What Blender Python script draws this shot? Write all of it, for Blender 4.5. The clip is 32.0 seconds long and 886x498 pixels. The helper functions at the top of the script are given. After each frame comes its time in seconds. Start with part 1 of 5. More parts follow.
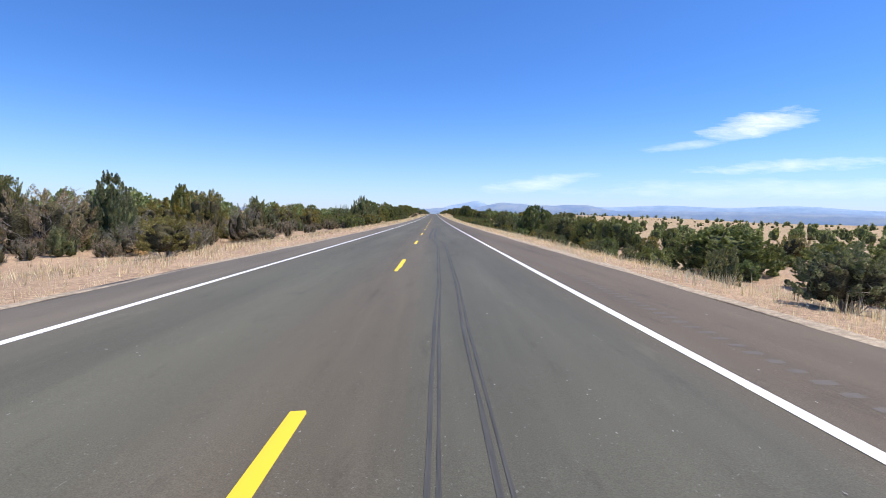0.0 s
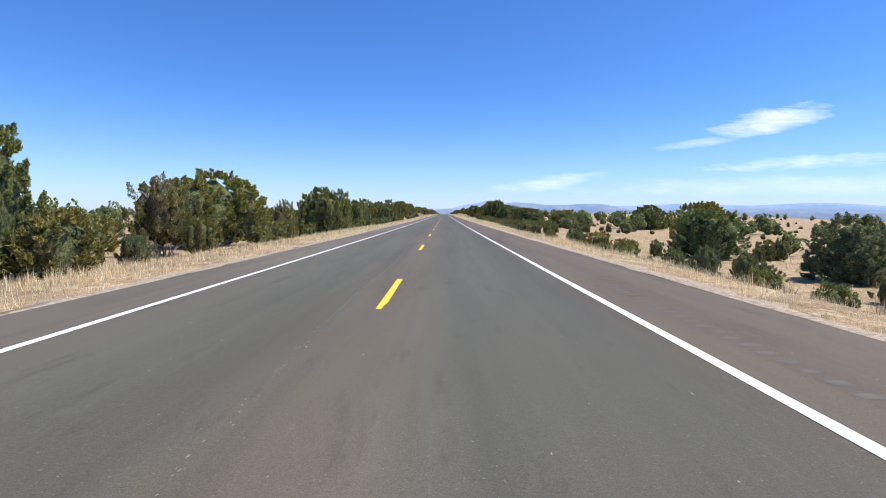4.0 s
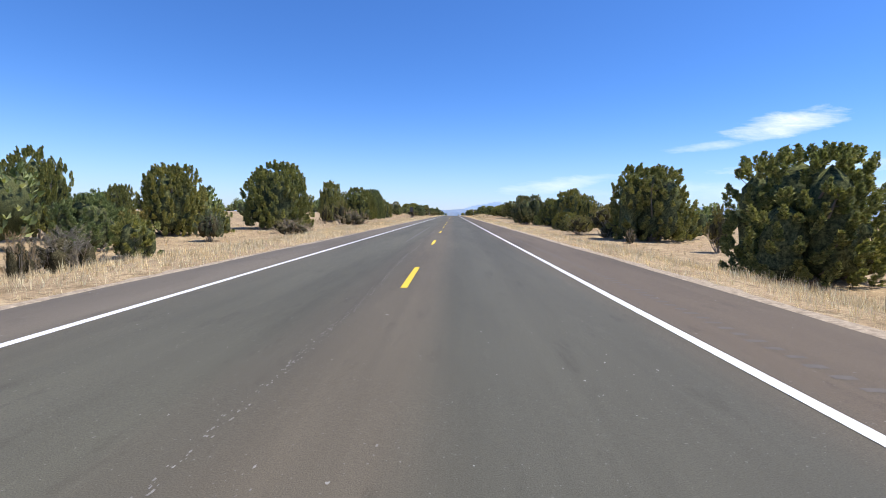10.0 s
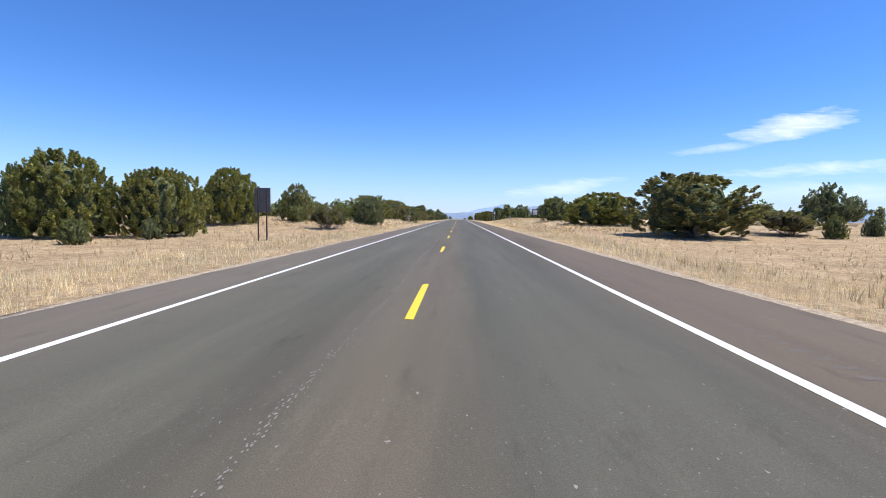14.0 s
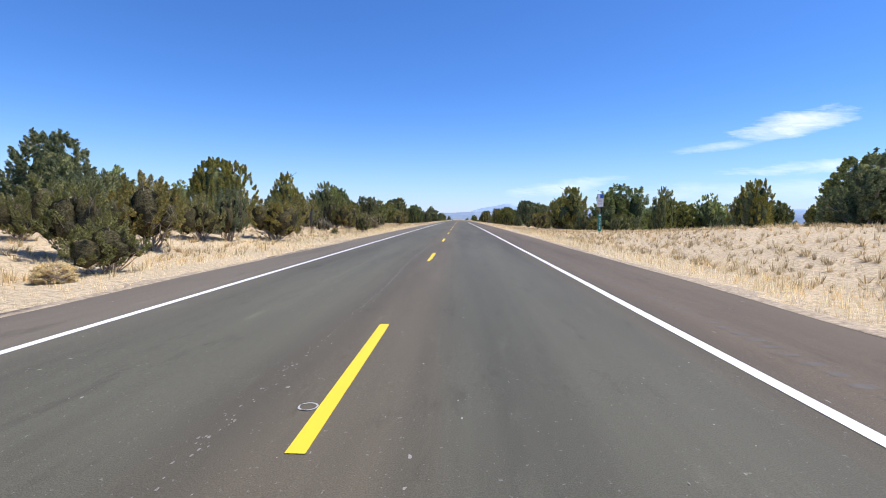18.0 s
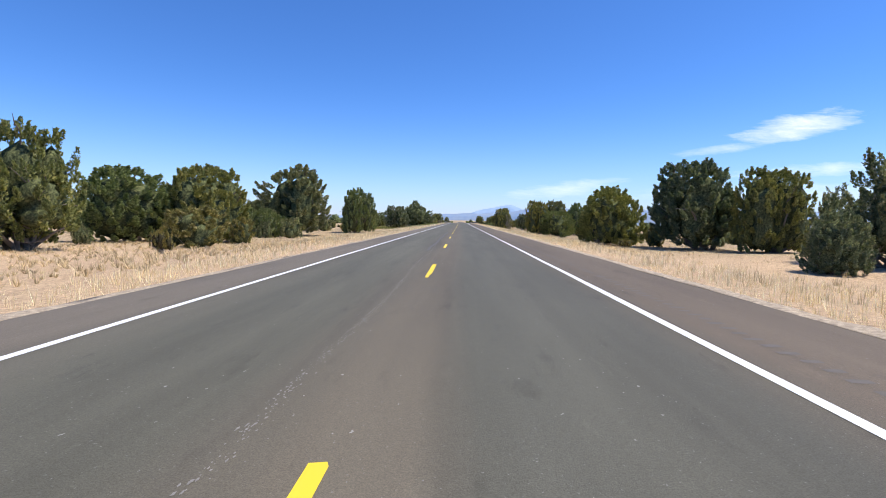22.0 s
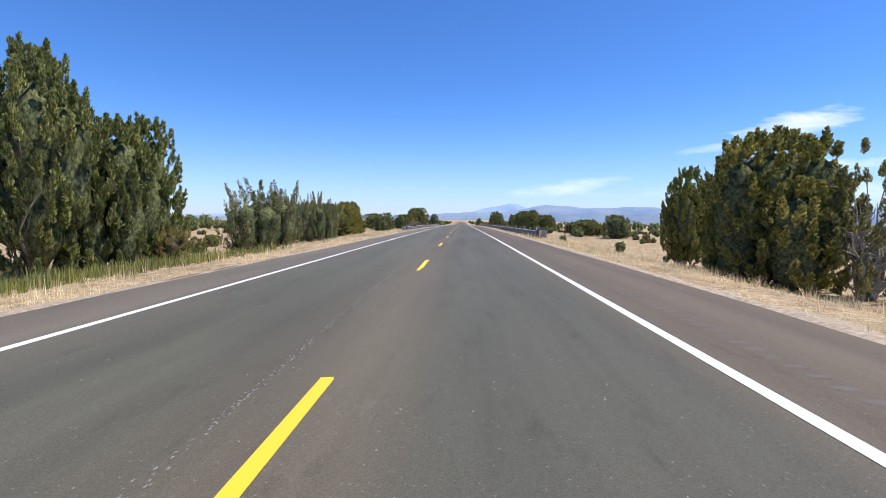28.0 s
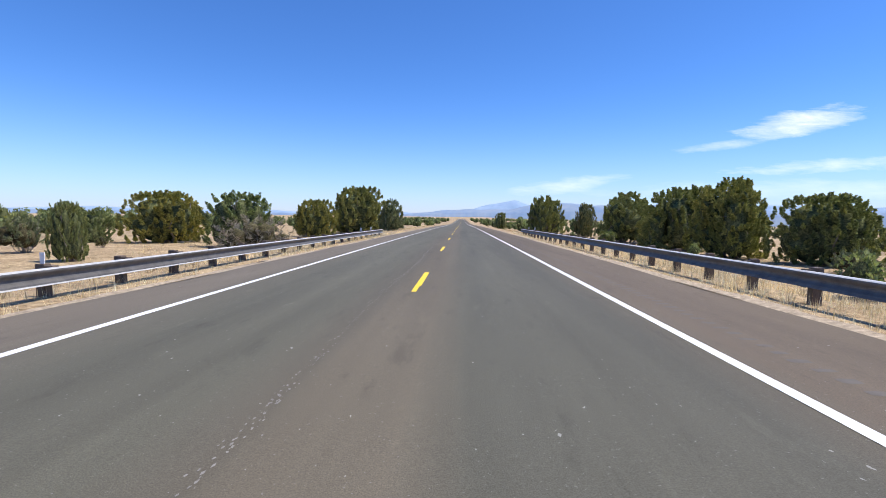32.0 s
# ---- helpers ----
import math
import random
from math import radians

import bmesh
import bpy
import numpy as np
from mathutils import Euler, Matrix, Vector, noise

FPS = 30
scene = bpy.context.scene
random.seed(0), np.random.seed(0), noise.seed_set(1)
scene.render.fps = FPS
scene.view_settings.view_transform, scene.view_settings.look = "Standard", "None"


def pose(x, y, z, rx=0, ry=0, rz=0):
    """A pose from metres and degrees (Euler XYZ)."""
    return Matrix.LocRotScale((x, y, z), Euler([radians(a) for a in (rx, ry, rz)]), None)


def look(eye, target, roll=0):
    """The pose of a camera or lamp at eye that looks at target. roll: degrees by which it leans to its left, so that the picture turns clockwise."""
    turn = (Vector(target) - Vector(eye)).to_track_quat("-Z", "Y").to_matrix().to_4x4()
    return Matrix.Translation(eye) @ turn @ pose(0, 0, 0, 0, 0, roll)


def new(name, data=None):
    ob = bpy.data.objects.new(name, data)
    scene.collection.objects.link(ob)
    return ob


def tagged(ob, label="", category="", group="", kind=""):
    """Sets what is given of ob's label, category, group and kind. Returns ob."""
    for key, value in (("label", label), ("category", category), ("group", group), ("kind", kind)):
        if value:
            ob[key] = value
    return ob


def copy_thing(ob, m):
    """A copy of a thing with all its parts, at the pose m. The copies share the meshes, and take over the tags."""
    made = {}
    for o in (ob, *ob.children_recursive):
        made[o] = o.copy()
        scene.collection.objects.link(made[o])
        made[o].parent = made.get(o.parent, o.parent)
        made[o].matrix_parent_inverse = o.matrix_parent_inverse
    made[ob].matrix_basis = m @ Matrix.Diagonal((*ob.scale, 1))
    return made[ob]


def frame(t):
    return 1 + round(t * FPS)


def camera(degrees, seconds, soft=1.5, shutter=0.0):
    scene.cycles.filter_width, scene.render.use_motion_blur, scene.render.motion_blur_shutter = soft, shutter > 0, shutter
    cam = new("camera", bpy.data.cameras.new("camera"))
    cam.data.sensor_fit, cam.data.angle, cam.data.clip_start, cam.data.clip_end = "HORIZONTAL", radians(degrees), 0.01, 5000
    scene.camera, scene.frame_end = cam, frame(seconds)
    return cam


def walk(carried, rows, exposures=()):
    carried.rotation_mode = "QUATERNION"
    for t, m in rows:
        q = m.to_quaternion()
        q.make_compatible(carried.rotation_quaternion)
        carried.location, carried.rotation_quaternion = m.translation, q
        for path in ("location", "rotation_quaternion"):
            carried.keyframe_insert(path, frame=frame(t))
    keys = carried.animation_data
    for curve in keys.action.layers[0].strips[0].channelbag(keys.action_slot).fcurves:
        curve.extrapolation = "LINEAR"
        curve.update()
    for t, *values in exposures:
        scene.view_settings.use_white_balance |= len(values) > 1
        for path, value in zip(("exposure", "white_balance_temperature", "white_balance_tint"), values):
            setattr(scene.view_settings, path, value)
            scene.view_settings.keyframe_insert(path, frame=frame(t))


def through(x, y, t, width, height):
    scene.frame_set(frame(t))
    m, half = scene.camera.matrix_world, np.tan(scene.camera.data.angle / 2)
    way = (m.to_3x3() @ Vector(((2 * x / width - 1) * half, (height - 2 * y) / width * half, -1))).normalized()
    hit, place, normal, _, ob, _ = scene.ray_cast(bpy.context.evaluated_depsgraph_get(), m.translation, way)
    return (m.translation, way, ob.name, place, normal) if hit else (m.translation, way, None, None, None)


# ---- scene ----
# Desert highway between junipers. x: right of the centre line, y: along the road, z: up.
EDGE_R, EDGE_L = 6.1, -5.3
GRADE_AT = (-300, 0, 60, 170, 300, 400, 500, 600, 700, 790, 850, 905, 1000, 1100, 1250, 6000)
GRADE = (-.007, -.007, -.004, .002, .005, .005, .004, 0, -.001, 0, -.004, -.007, -.011, -.013, 0, 0)
_S = np.arange(-300, 6001, 1.0)
_G = np.interp(_S, GRADE_AT, GRADE)
_Z = np.concatenate([[0], np.cumsum((_G[1:] + _G[:-1]) / 2)])
_Z -= np.interp(0, _S, _Z)


def road_z(s):
    """Height of the centre line."""
    return np.interp(s, _S, _Z)


def step(a, b, v):
    v = np.clip((np.asarray(v, float) - a) / (b - a), 0, 1)
    return v * v * (3 - 2 * v)


def surface(x, s):
    return road_z(s) + 0 * np.abs(x)


def wave(x, y):
    """Smooth unevenness of the ground, about +-1."""
    return (np.sin(x * .21 + 1.3 * np.sin(y * .07)) + np.sin(y * .17 + 1.7 * np.sin(x * .11 + 2)) + .6 * np.sin(x * .47 + y * .39)) / 2.6


# rise or fall of the land beside the road, along its left and right
LEFT_AT = (-100, 0, 100, 150, 200, 255, 300, 340, 400, 440, 460, 530, 570, 610, 640, 690, 740, 800, 850, 900, 960, 1100)
LEFT_LAND = (-.8, -.8, -1.1, -1.0, -2.2, -2.4, -1.3, -.55, -.4, 0, 1.0, .9, .35, .1, -.3, -1.1, -.9, -1.4, -1.1, -1.2, -1.0, -1.0)
RIGHT_AT = (-100, 0, 100, 200, 245, 290, 330, 370, 430, 455, 475, 530, 565, 600, 650, 700, 745, 800, 880, 935, 1000, 1100)
RIGHT_LAND = (-1.8, -2.1, -2.6, -2.3, -2.6, -1.8, -1.3, -1.0, -.5, .6, 1.25, 1.2, 0, -.6, -.6, -1.4, -1.5, -1.9, -2.1, -1.4, -1.2, -1.0)


def ground_z(x, s):
    """Height of the open ground: banks and embankments that run out beside the road."""
    x, s = np.asarray(x, float), np.asarray(s, float)
    a = np.abs(x)
    land = np.where(x > 0, np.interp(s, RIGHT_AT, RIGHT_LAND), np.interp(s, LEFT_AT, LEFT_LAND))
    z = road_z(s) + land * step(7.6, 16, a) - .05 * step(5.8, 6.6, a) - .12 * step(6.2, 9, a)
    z = z + wave(x, s) * .10 * step(9, 16, a)
    z = z - step(150, 420, x) * 7 - step(400, 2600, x) * 60 - step(700, 4500, a) * 25
    return z - .06 * (1 - step(5.9, 6.5, a))


# ---- camera ----
WAY = [
    # seconds, x, y, yaw, pitch, roll
    (0, 0.94, 0.00, -1.12, -4.18, 0.81),
    (1, 0.96, 29.08, -0.71, -4.30, 1.05),
    (2, 0.95, 57.70, -0.27, -4.32, 0.79),
    (3, 0.92, 86.18, -0.17, -4.09, 0.35),
    (6, 1.11, 171.77, 0.72, -4.11, 0.44),
    (7, 0.97, 200.20, 0.86, -4.01, 0.91),
    (8, 0.86, 227.97, 1.12, -3.77, 1.12),
    (9, 0.92, 255.85, 1.23, -3.98, 0.73),
    (10, 0.89, 283.77, 1.14, -4.02, 0.87),
    (11, 0.82, 311.77, 1.51, -3.91, 0.89),
    (12, 0.79, 339.73, 1.55, -3.89, 0.71),
    (13, 0.68, 367.76, 1.66, -3.64, 0.89),
    (14, 0.65, 395.91, 1.81, -3.64, 0.72),
    (17, 0.79, 480.90, 1.91, -3.61, 0.49),
    (18, 0.95, 509.32, 1.97, -3.67, 0.44),
    (19, 0.93, 537.60, 2.05, -3.59, 0.66),
    (20, 0.87, 566.04, 2.14, -3.51, 0.69),
    (21, 0.80, 594.36, 2.08, -3.50, 0.55),
    (22, 0.78, 622.50, 2.05, -3.53, 0.77),
    (23, 1.02, 650.78, 2.14, -3.56, 0.53),
    (24, 1.20, 679.05, 2.00, -3.52, 0.30),
    (27, 1.17, 763.43, 2.05, -3.64, 0.85),
    (28, 1.15, 791.75, 2.21, -3.58, 0.42),
    (29, 1.05, 820.13, 2.03, -3.63, 0.83),
    (30, 0.95, 848.48, 1.94, -3.70, 0.75),
    (31, 0.92, 876.71, 1.97, -3.80, 0.93),
    (32, 0.89, 905.25, 2.20, -3.93, 0.72),
]


def eye_pose(x, s, yaw, pitch, roll):
    eye = Vector((x, s, float(surface(x, s)) + 1.411 - .0192 * x))
    cy, cp = radians(yaw), radians(pitch)
    ahead = Vector((-math.sin(cy) * math.cos(cp), math.cos(cy) * math.cos(cp), math.sin(cp)))
    return look(eye, eye + ahead * 10, roll)


cam = camera(85.42, 32.0, .8)
walk(cam, [(t, eye_pose(x, s, a, b, c)) for t, x, s, a, b, c in WAY], [(0, .63), (32, .63)])

# ---- light ----
SUN_EL, SUN_AZ = 64.0, 92.0  # degrees; azimuth to the right of the road's heading
sun = new("sun", bpy.data.lights.new("sun", "SUN"))
sun.data.energy, sun.data.angle, sun.data.color = 3.6, radians(.55), (1, .935, .83)
sun.matrix_world = look((math.sin(radians(SUN_AZ)) * 60, math.cos(radians(SUN_AZ)) * 60, 60 * math.tan(radians(SUN_EL))), (0, 0, 0))


class Nodes:
    """Short hand for building node trees."""

    def __init__(self, tree):
        self.tree = tree
        tree.nodes.clear()

    def add(self, kind):
        return self.tree.nodes.new(kind)

    def link(self, a, b):
        if isinstance(a, (int, float)):
            b.default_value = a
        elif isinstance(a, tuple):
            b.default_value = a if len(a) == len(b.default_value) else (*a, 1)
        else:
            self.tree.links.new(a, b)

    def math(self, op, a, b=0.0, c=0.0, clamp=False):
        n = self.add("ShaderNodeMath")
        n.operation, n.use_clamp = op, clamp
        for i, v in enumerate((a, b, c)):
            self.link(v, n.inputs[i])
        return n.outputs[0]

    def noise(self, vector, scale, detail=4.0, rough=.55, distort=0.0):
        n = self.add("ShaderNodeTexNoise")
        self.link(vector, n.inputs["Vector"])
        n.inputs["Scale"].default_value, n.inputs["Detail"].default_value = scale, detail
        n.inputs["Roughness"].default_value, n.inputs["Distortion"].default_value = rough, distort
        return n.outputs["Fac"]

    def ramp(self, fac, *stops):
        n = self.add("ShaderNodeValToRGB")
        self.link(fac, n.inputs[0])
        el = n.color_ramp.elements
        while len(el) < len(stops):
            el.new(.5)
        for e, (p, c) in zip(el, stops):
            e.position, e.color = p, (*c, 1) if not isinstance(c, float) else (c, c, c, 1)
        return n.outputs[0]

    def mix(self, fac, a, b, kind="MIX"):
        n = self.add("ShaderNodeMix")
        n.data_type, n.blend_type = "RGBA", kind
        self.link(fac, n.inputs[0])
        self.link(a, n.inputs[6])
        self.link(b, n.inputs[7])
        return n.outputs[2]

    def mapped(self, vector, scale=(1, 1, 1), rot=(0, 0, 0)):
        n = self.add("ShaderNodeMapping")
        self.link(vector, n.inputs[0])
        n.inputs["Scale"].default_value = scale
        n.inputs["Rotation"].default_value = rot
        return n.outputs[0]


def make_world():
    world = bpy.data.worlds.new("desert_sky")
    scene.world = world
    world.use_nodes = True
    n = Nodes(world.node_tree)
    sky = n.add("ShaderNodeTexSky")
    sky.sky_type, sky.sun_disc = "NISHITA", False
    sky.sun_elevation, sky.sun_rotation = radians(SUN_EL), radians(SUN_AZ)
    sky.altitude, sky.air_density, sky.dust_density, sky.ozone_density = 1800, 1.0, .6, 2.5
    way = n.add("ShaderNodeTexCoord").outputs["Generated"]
    sep = n.add("ShaderNodeSeparateXYZ")
    n.link(way, sep.inputs[0])
    x, y, z = sep.outputs
    ahead = n.math("MAXIMUM", y, .05)
    u, v = n.math("DIVIDE", x, ahead), n.math("DIVIDE", z, ahead)
    comb = n.add("ShaderNodeCombineXYZ")
    n.link(u, comb.inputs[0])
    n.link(n.math("MULTIPLY", v, 3.2), comb.inputs[1])
    wisp = n.noise(n.mapped(comb.outputs[0], (3.0, 4.5, 1), (0, 0, .25)), 3.2, 9, .62, .35)
    fine = n.noise(n.mapped(comb.outputs[0], (5.0, 9.0, 1), (0, 0, .2)), 6, 8, .7, .2)

    def bank(cu, cv, ru, rv, tilt, soft, edge):
        """A wisp of cloud round a place in the sky, its outline broken by noise."""
        du, dv = n.math("SUBTRACT", u, cu), n.math("SUBTRACT", v, cv)
        a = n.math("ADD", n.math("MULTIPLY", du, math.cos(tilt)), n.math("MULTIPLY", dv, math.sin(tilt)))
        b = n.math("SUBTRACT", n.math("MULTIPLY", dv, math.cos(tilt)), n.math("MULTIPLY", du, math.sin(tilt)))
        q = n.math("ADD", n.math("POWER", n.math("ABSOLUTE", n.math("DIVIDE", a, ru)), 2), n.math("POWER", n.math("ABSOLUTE", n.math("DIVIDE", b, rv)), 2))
        inside = n.math("SUBTRACT", 1, q)
        t = n.math("ADD", inside, n.math("MULTIPLY", n.math("SUBTRACT", wisp, .55), edge))
        t = n.math("ADD", t, n.math("MULTIPLY", n.math("SUBTRACT", fine, .5), edge * .3))
        return n.math("MULTIPLY", t, 1 / soft, clamp=True)

    c = n.math("MULTIPLY", bank(.672, .194, .150, .030, .20, 1.5, 2.3), .97)
    for args, k in (((.53, .150, .12, .010, .12, 2.2, 3.2), .6), ((.76, .112, .25, .016, .06, 2.4, 3.2), .8),
                    ((.21, .066, .14, .018, .14, 2.2, 2.8), .7), ((.80, .064, .60, .024, .02, 2.6, 2.2), .6)):
        c = n.math("MAXIMUM", c, n.math("MULTIPLY", bank(*args), k))
    front = n.math("MULTIPLY", n.math("SUBTRACT", y, .1), 8, clamp=True)
    c = n.math("MULTIPLY", c, front)
    haze = n.math("POWER", n.math("SUBTRACT", 1, n.math("MULTIPLY", n.math("MAXIMUM", z, 0), 3.0), clamp=True), 4)
    rich = n.add("ShaderNodeHueSaturation")
    rich.inputs["Saturation"].default_value = 1.12
    n.link(sky.outputs[0], rich.inputs["Color"])
    tint = n.mix(n.math("MULTIPLY", haze, .86), n.mix(1.0, rich.outputs[0], (.650, .94, 1.355), "MULTIPLY"), (4.7, 5.1, 6.3))
    shown = n.mix(c, tint, (8.5, 8.7, 9.1))
    bg = n.add("ShaderNodeBackground")
    n.link(shown, bg.inputs[0])
    bg.inputs[1].default_value = .096
    out = n.add("ShaderNodeOutputWorld")
    n.link(bg.outputs[0], out.inputs[0])


make_world()

# ---- materials ----


def material(name):
    m = bpy.data.materials.new(name)
    m.use_nodes = True
    n = Nodes(m.node_tree)
    out, bsdf = n.add("ShaderNodeOutputMaterial"), n.add("ShaderNodeBsdfPrincipled")
    n.link(bsdf.outputs[0], out.inputs[0])
    return m, n, bsdf, n.add("ShaderNodeTexCoord").outputs["Object"]


def relief(n, bsdf, height, strength, distance=.01):
    b = n.add("ShaderNodeBump")
    b.inputs["Strength"].default_value, b.inputs["Distance"].default_value = strength, distance
    n.link(height, b.inputs["Height"])
    n.link(b.outputs[0], bsdf.inputs["Normal"])


def plain(name, dark, light, scale=6.0, rough=.7, metal=0.0, bump=.2, stretch=(1, 1, 1)):
    m, n, bsdf, at = material(name)
    at = n.mapped(at, stretch)
    big, small = n.noise(at, scale), n.noise(at, scale * 9, 6)
    mixed = n.math("ADD", n.math("MULTIPLY", big, .6), n.math("MULTIPLY", small, .4))
    n.link(n.ramp(mixed, (.33, dark), (.67, light)), bsdf.inputs["Base Color"])
    n.link(n.math("ADD", rough - .12, n.math("MULTIPLY", small, .24)), bsdf.inputs["Roughness"])
    bsdf.inputs["Metallic"].default_value = metal
    relief(n, bsdf, mixed, bump)
    return m


def asphalt():
    """Worn two-lane asphalt: greyer wheel paths, a browner strip along the middle and on the shoulders."""
    m, n, bsdf, at = material("asphalt")
    sep = n.add("ShaderNodeSeparateXYZ")
    n.link(at, sep.inputs[0])
    long_ = n.noise(n.mapped(at, (1.6, .035, 1)), 1.0, 5, .6)
    x = n.math("ADD", sep.outputs[0], n.math("MULTIPLY", n.math("SUBTRACT", long_, .5), .7))
    k = n.math("DIVIDE", n.math("ADD", x, 6.6), 13.2)
    base = n.ramp(k, (.02, (0.152, 0.126, 0.094)), (.20, (0.150, 0.126, 0.094)), (.235, (0.113, 0.102, 0.075)), (.30, (0.098, 0.092, 0.067)), (.36, (0.110, 0.103, 0.075)),
                  (.41, (0.103, 0.096, 0.069)), (.452, (0.106, 0.093, 0.067)), (.485, (0.124, 0.104, 0.073)), (.535, (0.121, 0.102, 0.072)), (.575, (0.098, 0.092, 0.068)), (.60, (0.093, 0.088, 0.066)),
                  (.66, (0.100, 0.094, 0.070)), (.735, (0.091, 0.085, 0.064)), (.775, (0.112, 0.093, 0.066)), (.80, (0.123, 0.095, 0.066)), (.98, (0.128, 0.098, 0.067)))
    patch = n.noise(n.mapped(at, (1, .12, 1)), .55, 6, .62)
    grain = n.noise(at, 95, 3, .7)
    fleck = n.noise(n.mapped(at, (1, .55, 1)), 17, 2, .5)
    pebble = n.noise(n.mapped(at, (1, .8, 1)), 38, 2, .5)
    tar = n.noise(n.mapped(at, (1, .25, 1)), 2.6, 5, .7)
    c = n.mix(1.0, base, n.ramp(patch, (.3, .80), (.5, 1.0), (.7, 1.15)), "MULTIPLY")
    streak = n.noise(n.mapped(at, (1.5, .05, 1)), 1.0, 5, .6, .4)
    c = n.mix(1.0, c, n.ramp(streak, (.34, .88), (.5, 1.0), (.66, 1.07)), "MULTIPLY")
    c = n.mix(1.0, c, n.ramp(grain, (.3, .72), (.72, 1.30)), "MULTIPLY")
    c = n.mix(1.0, c, n.ramp(tar, (.30, .78), (.42, 1.0), (.62, 1.0), (.74, 1.22)), "MULTIPLY")
    c = n.mix(n.math("MULTIPLY", n.math("GREATER_THAN", pebble, .71), .45), c, (.26, .25, .23))
    c = n.mix(n.math("MULTIPLY", n.math("GREATER_THAN", fleck, .765), .6), c, (.40, .39, .36))
    n.link(c, bsdf.inputs["Base Color"])
    bsdf.inputs["Roughness"].default_value = .82
    bsdf.inputs["Specular IOR Level"].default_value = .35
    relief(n, bsdf, grain, .35, .006)
    return m


def paint(name, colour, worn):
    m, n, bsdf, at = material(name)
    chips = n.noise(n.mapped(at, (1, .4, 1)), 26, 6, .7)
    grime = n.noise(n.mapped(at, (1, .1, 1)), 1.2, 4)
    c = n.mix(1.0, colour, n.ramp(grime, (.3, .86), (.7, 1.05)), "MULTIPLY")
    c = n.mix(n.math("MULTIPLY", n.math("SUBTRACT", chips, worn), 9, clamp=True), c, (.10, .095, .09))
    n.link(c, bsdf.inputs["Base Color"])
    bsdf.inputs["Roughness"].default_value = .6
    relief(n, bsdf, chips, .2, .004)
    return m


def earth():
    """Dry verge and range land: pale dirt, straw litter, reddish and olive patches."""
    m, n, bsdf, at = material("dry_ground")
    big = n.noise(at, .035, 5, .6)
    mid = n.noise(at, .45, 6, .65)
    small = n.noise(at, 9, 6, .7)
    stalk = n.noise(n.mapped(at, (1, .5, 1)), 3.2, 5, .7)
    c = n.ramp(mid, (.28, (.26, .175, .105)), (.46, (.40, .288, .172)), (.62, (.51, .378, .230)), (.78, (.44, .320, .195)))
    c = n.mix(n.ramp(big, (.50, 0.0), (.70, .45)), c, (.45, .315, .21))
    c = n.mix(n.ramp(stalk, (.5, 0.0), (.68, .6)), c, (.29, .225, .125))
    # dried clumps and pale straw lying between them
    clump = n.noise(n.mapped(at, (1, .8, 1)), 1.7, 6, .72, .4)
    straw = n.noise(n.mapped(at, (1, .7, 1)), 4.3, 5, .75)
    c = n.mix(n.ramp(clump, (.50, 0.0), (.60, .62)), c, (.20, .145, .080))
    c = n.mix(n.ramp(straw, (.53, 0.0), (.64, .65)), c, (.66, .535, .34))
    # pale sandy soil laid bare in the cut banks, orange where the cut runs out
    sep = n.add("ShaderNodeSeparateXYZ")
    n.link(at, sep.inputs[0])
    along = n.math("ADD", sep.outputs[1], n.math("MULTIPLY", n.math("SUBTRACT", mid, .5), 30))
    across = n.math("ABSOLUTE", sep.outputs[0])
    close = n.math("MULTIPLY", n.math("SUBTRACT", 42, across), .1, clamp=True)
    cut = n.math("MULTIPLY", n.math("SUBTRACT", 1, n.math("DIVIDE", n.math("ABSOLUTE", n.math("SUBTRACT", along, 525)), 75)), 4, clamp=True)
    c = n.mix(n.math("MULTIPLY", n.math("MULTIPLY", cut, close), .75), c, (.62, .505, .35))
    rust = n.math("MULTIPLY", n.math("SUBTRACT", 1, n.math("DIVIDE", n.math("ABSOLUTE", n.math("SUBTRACT", along, 628)), 34)), 3, clamp=True)
    c = n.mix(n.math("MULTIPLY", n.math("MULTIPLY", rust, close), .6), c, (.60, .42, .27))
    red = n.math("MULTIPLY", n.math("SUBTRACT", 100, along), .05, clamp=True)
    c = n.mix(n.math("MULTIPLY", red, .55), c, (.47, .315, .225))
    c = n.mix(1.0, c, n.ramp(small, (.30, .48), (.5, .98), (.70, 1.34)), "MULTIPLY")
    n.link(c, bsdf.inputs["Base Color"])
    bsdf.inputs["Roughness"].default_value = .95
    bsdf.inputs["Specular IOR Level"].default_value = .1
    relief(n, bsdf, n.math("ADD", small, mid), .9, .06)
    return m


